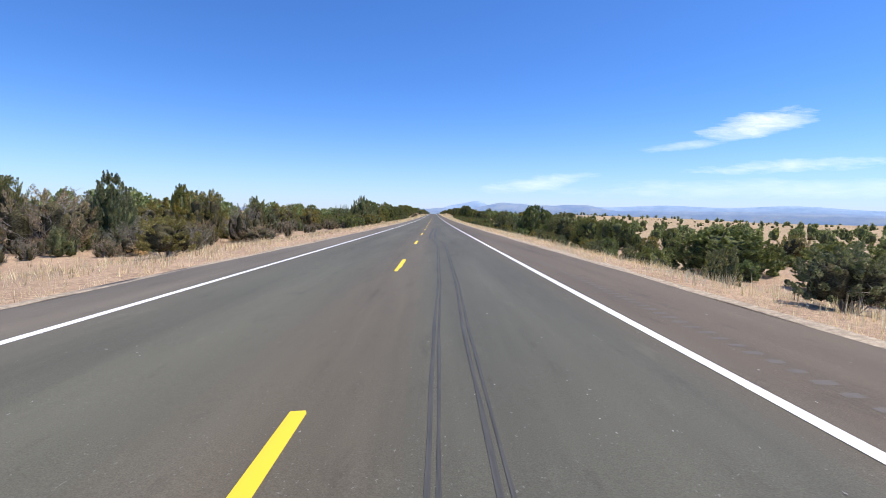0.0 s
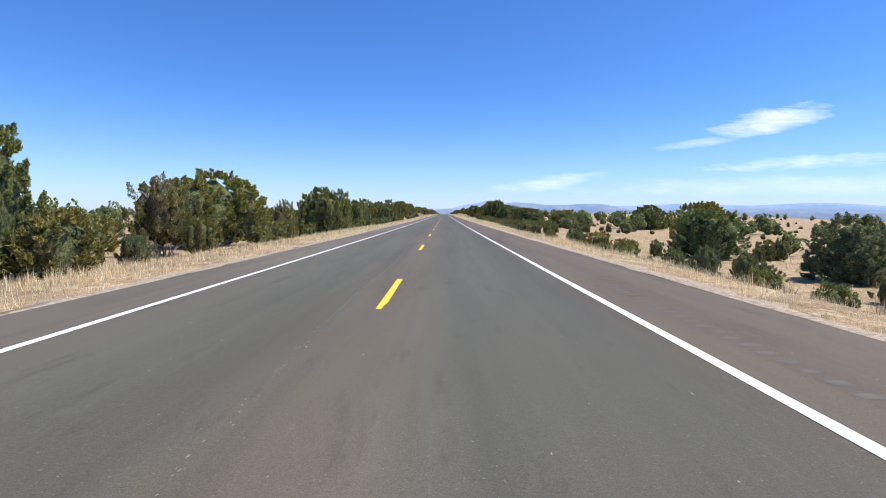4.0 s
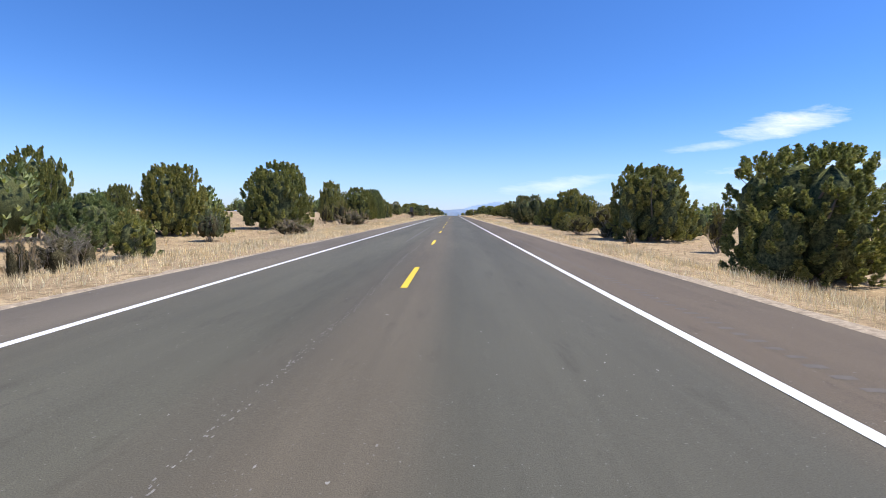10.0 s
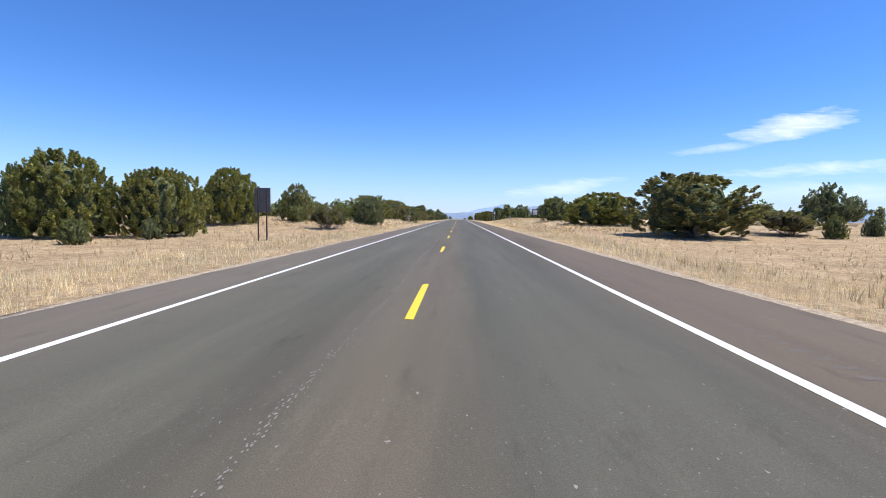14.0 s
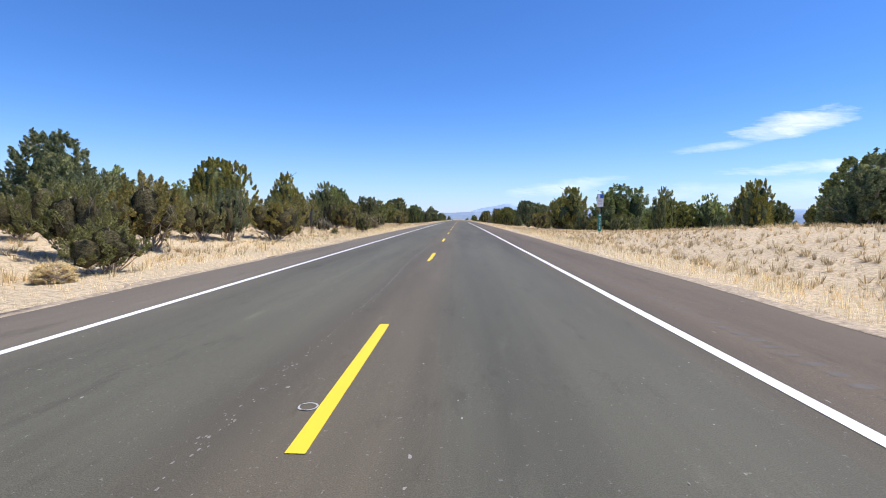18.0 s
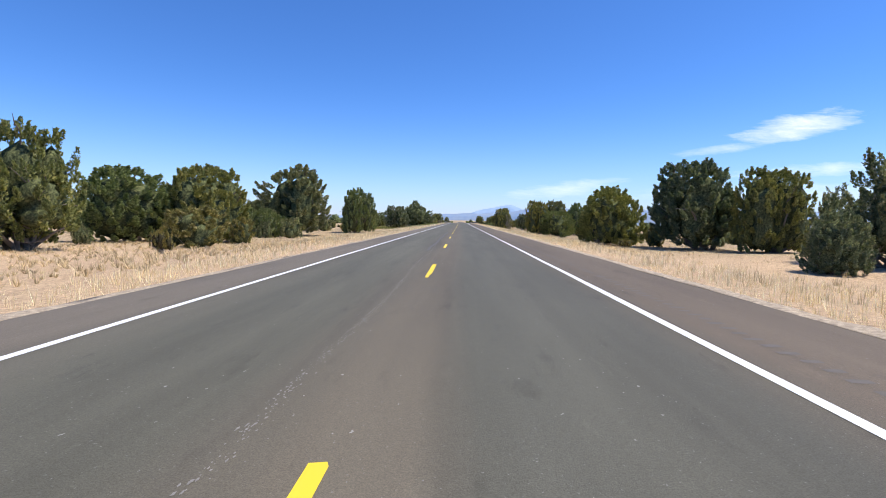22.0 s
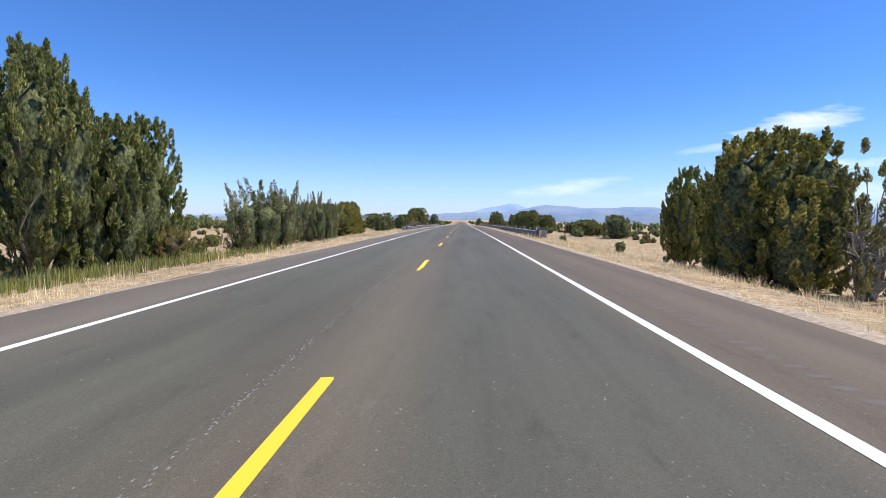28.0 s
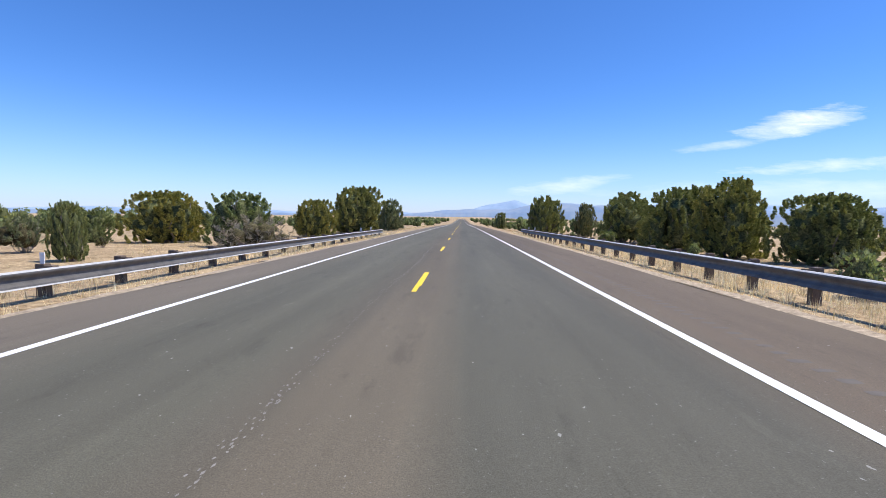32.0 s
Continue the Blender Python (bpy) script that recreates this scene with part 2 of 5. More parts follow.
def foliage(name, *stops, through=.30, vary=1.0, clump=4.0, shine_through=(1.15, 1.2, .7)):
    """Leaf sprays: colour differs from spray to spray and from plant to plant."""
    m, n, bsdf, at = material(name)
    island = n.add("ShaderNodeNewGeometry").outputs["Random Per Island"]
    plant = n.add("ShaderNodeObjectInfo").outputs["Random"]
    c = n.ramp(island, *stops)
    hue = n.ramp(plant, (0, (.82, .93, .98)), (.5, (1.0, 1.0, 1.0)), (1, (1.22, 1.10, .86)))
    c = n.mix(vary, c, hue, "MULTIPLY")
    c = n.mix(1.0, c, n.ramp(n.noise(at, clump, 4, .6), (.32, (.84, .87, .92)), (.5, (1.15, 1.15, 1.12)), (.7, (1.48, 1.40, 1.22))), "MULTIPLY")
    n.link(c, bsdf.inputs["Base Color"])
    bsdf.inputs["Roughness"].default_value = .68
    bsdf.inputs["Specular IOR Level"].default_value = .25
    tr = n.add("ShaderNodeBsdfTranslucent")
    n.link(n.mix(1.0, c, shine_through, "MULTIPLY"), tr.inputs[0])
    mix = n.add("ShaderNodeMixShader")
    mix.inputs[0].default_value = through
    n.link(bsdf.outputs[0], mix.inputs[1])
    n.link(tr.outputs[0], mix.inputs[2])
    for node in m.node_tree.nodes:
        if node.type == "OUTPUT_MATERIAL":
            n.link(mix.outputs[0], node.inputs[0])
    return m


ASPHALT = asphalt()
WHITE_LINE = paint("white_road_paint", (.78, .78, .76), .70)
YELLOW_LINE = paint("yellow_road_paint", (.86, .60, .03), .70)
EARTH = earth()
GRAVEL = plain("pale_gravel", (.19, .145, .10), (.56, .45, .32), 11, .95, 0, 1.0)
BARK = plain("grey_bark", (.12, .095, .075), (.30, .26, .22), 9, .9, 0, .6, (1, 1, .25))
DEAD_WOOD = plain("dead_wood", (.17, .14, .115), (.40, .35, .30), 12, .9, 0, .5)
JUNIPER = foliage("juniper_leaf", (0, (0.090, 0.107, 0.045)), (.35, (0.154, 0.174, 0.072)), (.7, (0.240, 0.260, 0.111)), (.93, (0.329, 0.340, 0.156)), (1, (0.374, 0.352, 0.182)))
OLIVE_JUNIPER = foliage("olive_juniper_leaf", (0, (0.107, 0.114, 0.044)), (.35, (0.180, 0.187, 0.068)), (.7, (0.270, 0.270, 0.104)), (.93, (0.352, 0.331, 0.141)), (1, (0.380, 0.340, 0.166)))
GREY_BRANCH = plain("grey_branch", (.24, .21, .18), (.50, .46, .41), 12, .9, 0, .5)
PALE_JUNIPER = foliage("pale_juniper_leaf", (0, (0.092, 0.103, 0.061)), (.4, (0.154, 0.169, 0.095)), (.8, (0.239, 0.244, 0.144)), (1, (0.381, 0.339, 0.238)))
SCRUB = foliage("scrub_leaf", (0, (0.110, 0.101, 0.040)), (.4, (0.181, 0.169, 0.066)), (.8, (0.267, 0.242, 0.100)), (1, (0.438, 0.367, 0.202)))
BRUSH = foliage("dry_brush_leaf", (0, (.14, .112, .082)), (.4, (.22, .182, .138)), (.8, (.30, .255, .195)), (1, (.40, .35, .28)), through=.1)


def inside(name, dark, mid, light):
    """Dense twigs and old leaves within a crown, inner shade put into their colour."""
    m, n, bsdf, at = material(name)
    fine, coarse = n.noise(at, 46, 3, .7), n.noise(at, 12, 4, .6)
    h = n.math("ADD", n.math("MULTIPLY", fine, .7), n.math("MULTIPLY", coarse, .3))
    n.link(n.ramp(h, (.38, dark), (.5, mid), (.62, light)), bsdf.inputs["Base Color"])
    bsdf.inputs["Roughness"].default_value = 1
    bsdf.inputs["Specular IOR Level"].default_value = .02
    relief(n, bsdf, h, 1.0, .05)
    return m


JUNIPER_CORE_SHADE = inside("juniper_inside", (0.033, 0.039, 0.020), (0.094, 0.105, 0.048), (0.200, 0.209, 0.094))
# scrub cores darkened the same way, to imitate shade under the leaves
SCRUB_CORE_SHADE = inside("scrub_inside", (.028, .025, .014), (.075, .067, .036), (.15, .13, .075))
STRAW = foliage("straw_grass", (0, (0.499, 0.370, 0.208)), (.4, (0.701, 0.573, 0.344)), (.8, (0.879, 0.752, 0.487)), (1, (0.930, 0.930, 0.678)), through=.35, vary=0.0, clump=.3, shine_through=(1.0, .96, .86))
TUFT = foliage("bunch_grass", (0, (0.317, 0.236, 0.140)), (.5, (0.525, 0.415, 0.250)), (1, (0.732, 0.608, 0.390)), through=.25, vary=0.0, clump=.3, shine_through=(1.0, .96, .86))
BANK_TUFT = foliage("bank_grass", (0, (0.300, 0.228, 0.130)), (.5, (0.500, 0.390, 0.230)), (1, (0.740, 0.600, 0.380)), through=.2, vary=0.0, clump=.6, shine_through=(1.0, .96, .86))
WEED = foliage("green_weed", (0, (.13, .15, .04)), (.5, (.24, .24, .075)), (1, (.36, .33, .12)), through=.35, vary=0.0, clump=.3)
# rail steel twice: face darkened as if shaded, lips paled as if sunlit
STEEL = plain("weathered_steel", (.085, .080, .076), (.17, .158, .146), 5, .6, .25, .15)
SUNLIT_STEEL = plain("worn_bright_steel", (.46, .445, .42), (.66, .64, .61), 7, .5, .15, .1)
POST_WOOD = plain("weathered_post", (.085, .06, .045), (.20, .15, .115), 10, .9, 0, .5, (1, 1, .2))

# ---- structure ----


def mesh_of(name, verts, faces, mat, smooth=False):
    me = bpy.data.meshes.new(name)
    me.from_pydata([tuple(v) for v in verts], [], faces)
    me.materials.append(mat)
    if smooth:
        me.polygons.foreach_set("use_smooth", [True] * len(me.polygons))
    me.update()
    return me


def fast_mesh(name, co, tris, mat):
    """A mesh from arrays: vertices (n, 3) and triangles (m, 3)."""
    me = bpy.data.meshes.new(name)
    co, tris = np.asarray(co, np.float32), np.asarray(tris, np.int32)
    me.vertices.add(len(co))
    me.vertices.foreach_set("co", co.ravel())
    me.loops.add(tris.size)
    me.loops.foreach_set("vertex_index", tris.ravel())
    me.polygons.add(len(tris))
    me.polygons.foreach_set("loop_start", np.arange(len(tris), dtype=np.int32) * 3)
    me.materials.append(mat)
    me.update(calc_edges=True)
    return me


def part(name, me, parent, label=""):
    ob = new(name, me)
    ob.parent = parent
    return tagged(ob, label)


def grid_mesh(name, xs, ys, height, mat, smooth=True):
    xs, ys = np.asarray(xs, float), np.asarray(ys, float)
    gx, gy = np.meshgrid(xs, ys)
    co = np.stack([gx, gy, height(gx, gy)], -1).reshape(-1, 3)
    w, h = len(xs), len(ys)
    i = (np.arange(h - 1)[:, None] * w + np.arange(w - 1)[None, :]).ravel()
    tris = np.concatenate([np.stack([i, i + 1, i + w + 1], -1), np.stack([i, i + w + 1, i + w], -1)])
    me = fast_mesh(name, co, tris, mat)
    if smooth:
        me.polygons.foreach_set("use_smooth", [True] * len(me.polygons))
    return me


def spread(a, b, first, grow):
    """Places from a to b whose gaps grow."""
    out, d = [a], first
    while out[-1] < b:
        out.append(out[-1] + d)
        d *= grow
    return out


near_x = [0, 3, 5.0, 5.6, 6.0, 6.4, 7.0, 7.6, 8.3, 9, 10, 11, 12, 13, 14, 16, 18, 20, 23, 26, 30, 35, 40, 46, 53, 62]
far_x = spread(75, 5200, 20, 1.28)
xs = sorted({-v for v in near_x + far_x} | set(near_x + far_x))
ys = [-v for v in spread(70, 5200, 60, 1.5)][::-1] + list(np.arange(-60, 1200, 2.5)) + spread(1200, 5900, 12, 1.18)
ground = tagged(new("ground", grid_mesh("ground", xs, ys, lambda x, y: ground_z(x, y), EARTH)), "dry tan range land with straw litter and reddish dirt", "ground", kind="structure")

road_ys = np.arange(-80, 1601, 4.0)


def road_sheet():
    xs = [EDGE_L, EDGE_L + .1, -3.6, -1.8, 0, 1.8, 3.6, EDGE_R - .1, EDGE_R]
    co, tris = [], []
    for s in road_ys:
        e = math.sin(s * .31) * .05 + math.sin(s * .83 + 1) * .04
        for i, x in enumerate(xs):
            xx = x + (e if i < 2 else -e if i > 6 else 0)
            z = float(surface(x, s)) - (.025 if i in (0, len(xs) - 1) else 0)
            co.append((xx, s, z))
    w = len(xs)
    for r in range(len(road_ys) - 1):
        for i in range(w - 1):
            a = r * w + i
            tris += [(a, a + 1, a + w + 1), (a, a + w + 1, a + w)]
    return fast_mesh("road", co, tris, ASPHALT)


road = tagged(new("road", road_sheet()), "worn grey-brown two-lane asphalt road with shoulders", "road", kind="structure")


def strip(name, x0, x1, s0, s1, mat, lift=.005, pitch=4.0, ragged=0.0, drift=None):
    """A thin painted or stained band lying on the road."""
    s = np.append(np.arange(s0, s1, pitch), s1)
    co, tris = [], []
    for k, v in enumerate(s):
        d = drift(v) if drift else 0
        for x in (x0 + d + random.uniform(-ragged, ragged), x1 + d + random.uniform(-ragged, ragged)):
            co.append((x, v, float(surface(x, v)) + lift))
    for k in range(len(s) - 1):
        a = 2 * k
        tris += [(a, a + 1, a + 3), (a, a + 3, a + 2)]
    return fast_mesh(name, co, tris, mat)


tagged(new("edge_line_right", strip("edge_line", 3.56, 3.70, -80, 1600, WHITE_LINE, ragged=.008)), "solid white painted edge line on the asphalt", "road marking", kind="structure")
tagged(new("edge_line_left", strip("edge_line", -3.68, -3.55, -80, 1600, WHITE_LINE, ragged=.008)), "solid white painted edge line on the asphalt", "road marking", kind="structure")

# yellow dashes, one painted over an older one so that an end is sometimes doubled
centre_line = tagged(new("centre_line"), "broken yellow centre line of painted dashes", "road marking", kind="structure")
CYCLE, FIRST, DASH = 12.192, 3.345, 3.40
dash_rng = random.Random(4)
for k in range(-6, 126):
    far = FIRST + k * CYCLE
    co, tris = [], []
    near = far - DASH
    cut = dash_rng.uniform(.15, 1.0)
    side = dash_rng.choice((-.035, .035, .03, 0))
    half = .062
    outline = [(-half, near), (half - max(side, 0), near), (half - max(side, 0), near + cut), (half, near + cut + .03),
               (half, far - .05), (half - .02, far), (-half + max(-side, 0), far - .02), (-half + max(-side, 0), far - cut * .5), (-half, far - cut * .5)]
    me = mesh_of("dash", [(x, s, float(surface(x, s)) + .006) for x, s in outline], [tuple(range(len(outline)))], YELLOW_LINE)
    part("dash", me, centre_line)

# skid marks, seam, stain, rumble strip
RUBBER = plain("tyre_rubber_mark", (.036, .035, .034), (.080, .077, .071), 5, .85, 0, .1, (7, .25, 1))
FAINT_RUBBER = plain("faint_rubber_mark", (.060, .058, .054), (.098, .093, .084), 4, .85, 0, .1, (7, .25, 1))
SEAL = plain("crack_sealant", (.064, .059, .051), (.098, .091, .079), 2, .75, 0, .1, (4, .3, 1))
SCUFF = plain("scuffed_asphalt", (.118, .107, .092), (.162, .148, .128), 8, .9, 0, .4)


def skid_drift(s):
    return float(np.interp(s, (-20, 2, 6, 10, 22, 27, 31, 40, 50, 62), (0.0, 0.0, .04, .12, .19, 0.05, -.27, -.28, -.12, -.05)))


for x0, wdt in ((.90, .038), (.965, .03), (1.27, .038), (1.34, .03)):
    tagged(new("skid_mark", strip("skid_mark", x0, x0 + wdt, -15, 30, RUBBER, .004, 1.0, .006, skid_drift)), "dark rubber tyre mark on the asphalt", "skid mark", "twin tyre marks", "structure")
for x0, x1, mat, up in ((.86, 1.07, FAINT_RUBBER, .003), (1.20, 1.41, FAINT_RUBBER, .003), (.89, .96, RUBBER, .0045), (.985, 1.02, RUBBER, .0045), (1.23, 1.28, RUBBER, .0045), (1.31, 1.37, RUBBER, .0045)):
    tagged(new("skid_mark", strip("skid_mark", x0, x1, 30.2, 58, mat, up, .5, .014, skid_drift)), "dark rubber tyre mark on the asphalt", "skid mark", "twin tyre marks", "structure")
for s0, s1 in ((474, 496), (586, 612), (644, 676)):
    tagged(new("sealed_seam", strip("sealed_seam", -.74, -.60, s0, s1, SEAL, .004, 1.0, .03, lambda s: .04 * math.sin(s * .6))), "dark sealed lane seam in the asphalt", "seam", kind="structure")

def chips(name, seed, n, x, spread_x, s0, s1, size, label, bunch=9.0):
    """Small pale chips and ravelled spots lying along a line of the road."""
    r = np.random.default_rng(seed)
    s = r.uniform(s0, s1, n)
    s = s[(np.sin(s / bunch) + np.sin(s / bunch * 2.7 + 1) + r.normal(0, .5, len(s))) > -.2]
    m = len(s)
    xx = x + .05 * np.sin(s * .5) + r.normal(0, spread_x, m)
    co, tris = [], []
    i = np.arange(m)
    turn = r.uniform(0, 6.28, m)
    d = size * r.uniform(.4, 1.3, m)
    for k in range(4):
        rad = d * r.uniform(.5, 1.1, m)
        px, py = xx + np.cos(turn + k * 1.57) * rad, s + np.sin(turn + k * 1.57) * rad * 2.2
        co.append(np.stack([px, py, road_z(py) + .005], -1))
    tris = np.concatenate([np.stack([i, m + i, 2 * m + i], -1), np.stack([i, 2 * m + i, 3 * m + i], -1)])
    return tagged(new(name, fast_mesh(name, np.concatenate(co), tris, PALE_CHIP)), label, "road chips", kind="stuff")


DARK_WEAR = plain("dark_wear", (.066, .062, .054), (.098, .091, .079), 3, .8, 0, .2, (3, .5, 1))
PALE_CHIP = plain("pale_stone_chip", (.16, .148, .132), (.30, .28, .255), 30, .9, 0, .3)
chips("seam_chips", 61, 42000, -.55, .03, 60, 1000, .011, "pale ravelled chips along the lane seam")
chips("road_chips", 62, 5000, .4, 2.6, -10, 1000, .009, "loose pale chips scattered over the asphalt")
chips("wheel_path_chips", 63, 5000, 2.3, .25, -10, 1000, .009, "pale chips worn out of the wheel path")


def smear(x, s0, s1, wide, mat, sway=1.0):
    """A stain that tapers out at both ends."""
    s = np.arange(s0, s1 + .01, .3)
    k = np.sin((s - s0) / (s1 - s0) * math.pi) ** .6 * wide * .5
    cx = x + sway * (.05 * np.sin(s * .9) + .03 * np.sin(s * 2.3))
    co = np.concatenate([np.stack([cx - k, s, road_z(s) + .003], -1), np.stack([cx + k, s, road_z(s) + .003], -1)])
    n, i = len(s), np.arange(len(s) - 1)
    tris = np.concatenate([np.stack([i, n + i, n + i + 1], -1), np.stack([i, n + i + 1, i + 1], -1)])
    return fast_mesh("smear", co, tris, mat)


for x, s0, s1, wide in ((1.66, 370.5, 379, .16), (1.86, 371.5, 377, .07), (2.42, 373, 381, .10), (1.52, 372, 376, .05)):
    tagged(new("tar_smear", smear(x, s0, s1, wide, DARK_WEAR)), "faint dark smear of wear in the wheel path", "stain", "dark smears", "structure")
tagged(new("oil_stain", strip("oil_stain", -3.16, -2.72, 319.0, 320.3, RUBBER, .004, .16, .09)), "dark oily stain on the asphalt", "stain", kind="structure")
tagged(new("tyre_scrape", smear(-1.33, 306, 333, .15, SCUFF, .1)), "pale tyre scrape along the lane", "tyre mark", kind="structure")


def crack(points, wide, mat, label):
    """A thin wandering crack across the lane."""
    co, tris = [], []
    for x, y in points:
        for q in (-wide, wide):
            co.append((x, y + q, float(road_z(y)) + .004))
    for k in range(len(points) - 1):
        a = 2 * k
        tris += [(a, a + 2, a + 3), (a, a + 3, a + 1)]
    return tagged(new("road_crack", fast_mesh("road_crack", co, tris, mat)), label, "crack", "cracks in the asphalt", "structure")


for points in (((-1.52, 492.30), (-1.36, 492.46), (-1.22, 492.44), (-1.05, 492.66), (-.92, 492.72), (-.80, 492.98)), ((-1.22, 492.44), (-1.20, 492.86), (-1.10, 493.30), (-1.06, 493.62)),
               ((-1.05, 492.66), (-1.20, 492.86), (-1.34, 492.94)), ((-1.10, 493.30), (-.88, 493.36), (-.74, 493.60))):
    crack(points, .014, PALE_CHIP, "pale ravelled crack in the asphalt")
for x0, x1, y in ((-.9, -.3, 233.6), (-.75, .1, 259.4), (-.6, -.1, 652.9), (-1.0, -.3, 700.5)):
    crack([(x0 + (x1 - x0) * k / 5, y + .05 * math.sin(k * 2.1 + y)) for k in range(6)], .010, RUBBER, "thin dark crack across the asphalt")

GROOVE = plain("worn_groove", (.108, .093, .078), (.142, .124, .105), 8, .9, 0, .1)


def rumble_strip():
    co, tris = [], []
    rng = random.Random(8)
    for k in range(int(1010 / .305)):
        s = -10 + k * .305
        w, d = rng.uniform(.08, .12), rng.uniform(.04, .06)
        x = 4.36 + rng.uniform(-.02, .02)
        pts = [(x - w, s - d), (x, s - d * 1.25), (x + w, s - d), (x + w, s + d), (x, s + d * 1.25), (x - w, s + d)]
        b = len(co)
        co += [(a, c, float(surface(a, c)) + .002) for a, c in pts]
        tris += [(b, b + 1, b + 5), (b + 1, b + 4, b + 5), (b + 1, b + 2, b + 4), (b + 2, b + 3, b + 4)]
    return fast_mesh("rumble_strip", co, tris, GROOVE)


tagged(new("rumble_strip", rumble_strip()), "row of shallow pale rumble grooves along the shoulder", "rumble strip", kind="stuff")

# gravel lip where the asphalt ends
for name, x0, x1 in (("gravel_edge_right", EDGE_R - .07, EDGE_R + .36), ("gravel_edge_left", EDGE_L - .24, EDGE_L + .08)):
    co, tris = [], []
    s_all = np.arange(-60, 1300, .7)
    rng = np.random.default_rng(5)
    j0, j1 = rng.normal(0, .03, len(s_all)), rng.normal(0, .16, len(s_all)) + .14 * np.sin(s_all * .23 + np.sin(s_all * .11) * 3)
    for k, s in enumerate(s_all):
        inner, outer = (x0, x1) if x0 > 0 else (x1, x0)
        sg = 1 if x0 > 0 else -1
        row = [(inner + sg * j0[k], -.010), ((inner + outer) / 2, .03), (outer + sg * j1[k], .0)]
        for i, (x, up) in enumerate(row):
            base = float(surface(x, s)) if i == 0 else float(ground_z(x, s)) + (.07 if i == 1 else .01)
            co.append((x, s, base + (up if i == 0 else 0)))
    for k in range(len(s_all) - 1):
        for i in range(2):
            a = 3 * k + i
            q = [(a, a + 1, a + 4), (a, a + 4, a + 3)]
            tris += q if x0 > 0 else [t[::-1] for t in q]
    tagged(new(name, fast_mesh(name, co, tris, GRAVEL)), "pale gravel lip along the asphalt edge", "gravel verge", kind="structure")

# ---- far land ----


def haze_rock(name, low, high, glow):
    """Bare mountains; the haze of many miles of air put into colour and glow."""
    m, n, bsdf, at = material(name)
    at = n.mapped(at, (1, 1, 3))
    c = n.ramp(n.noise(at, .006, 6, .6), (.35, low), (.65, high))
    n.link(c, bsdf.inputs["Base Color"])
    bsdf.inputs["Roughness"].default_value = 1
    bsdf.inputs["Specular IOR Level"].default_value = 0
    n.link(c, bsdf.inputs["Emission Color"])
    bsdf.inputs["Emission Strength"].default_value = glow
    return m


def bump(a, at, width, power=2.0):
    return np.exp(-np.abs((a - at) / width) ** power)


def mountain_range(name, dist, profile, az0, az1, mat, label):
    """A range along an arc; profile gives its crest in degrees above eye level."""
    az = np.arange(az0, az1, .25)
    rows = ((0, -1.0), (.25, .35), (.45, .62), (.7, .86), (1, 1.0), (1.3, .5))
    co = []
    cy = 450
    for k, (depth, share) in enumerate(rows):
        d = dist + depth * 260
        top = np.tan(np.radians(profile(az))) * (dist + 260)
        rough = (np.sin(az * 3.1 + k) + np.sin(az * 7.7 + k * 2.1) + np.sin(az * 17.3 + k)) * 1.6 * (0 < share < 1)
        z = np.where(share < 0, -90, top * share + rough) + 3
        co.append(np.stack([np.sin(np.radians(az)) * d, cy + np.cos(np.radians(az)) * d, z], -1))
    w = len(az)
    co = np.concatenate(co)
    i = (np.arange(len(rows) - 1)[:, None] * w + np.arange(w - 1)[None, :]).ravel()
    tris = np.concatenate([np.stack([i, i + 1, i + w + 1], -1), np.stack([i, i + w + 1, i + w], -1)])
    return tagged(new(name, fast_mesh(name, co, tris, mat)), label, "mountains", kind="structure")


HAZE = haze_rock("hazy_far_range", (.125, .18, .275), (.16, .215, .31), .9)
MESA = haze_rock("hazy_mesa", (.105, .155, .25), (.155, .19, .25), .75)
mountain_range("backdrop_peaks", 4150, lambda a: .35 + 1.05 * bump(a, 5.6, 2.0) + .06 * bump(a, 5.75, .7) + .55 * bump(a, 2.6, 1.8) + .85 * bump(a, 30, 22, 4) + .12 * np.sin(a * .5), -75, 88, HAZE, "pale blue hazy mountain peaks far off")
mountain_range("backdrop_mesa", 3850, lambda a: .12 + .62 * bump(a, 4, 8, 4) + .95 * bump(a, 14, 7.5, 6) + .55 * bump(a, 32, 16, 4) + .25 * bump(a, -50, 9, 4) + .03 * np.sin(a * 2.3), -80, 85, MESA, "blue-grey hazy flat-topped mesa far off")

# ---- plants ----


def tube(co, tris, a, b, ra, rb, sides=5):
    a, b = Vector(a), Vector(b)
    d = (b - a).normalized()
    e = d.orthogonal().normalized()
    f = d.cross(e)
    base = len(co)
    for p, r in ((a, ra), (b, rb)):
        for k in range(sides):
            t = 2 * math.pi * k / sides
            co.append(p + e * (math.cos(t) * r) + f * (math.sin(t) * r))
    for k in range(sides):
        j = (k + 1) % sides
        tris += [(base + k, base + j, base + sides + j), (base + k, base + sides + j, base + sides + k)]


def limb(co, tris, rng, a, b, ra, rb, bends=3, wander=.05):
    """A crooked, tapering limb."""
    a, b = Vector(a), Vector(b)
    last, pa = a, ra
    for k in range(1, bends + 1):
        t = k / bends
        p = a.lerp(b, t) + (Vector((rng.uniform(-1, 1), rng.uniform(-1, 1), rng.uniform(-.5, .5))) * wander if k < bends else Vector())
        r = ra + (rb - ra) * t
        tube(co, tris, last, p, pa, r)
        last, pa = p, r


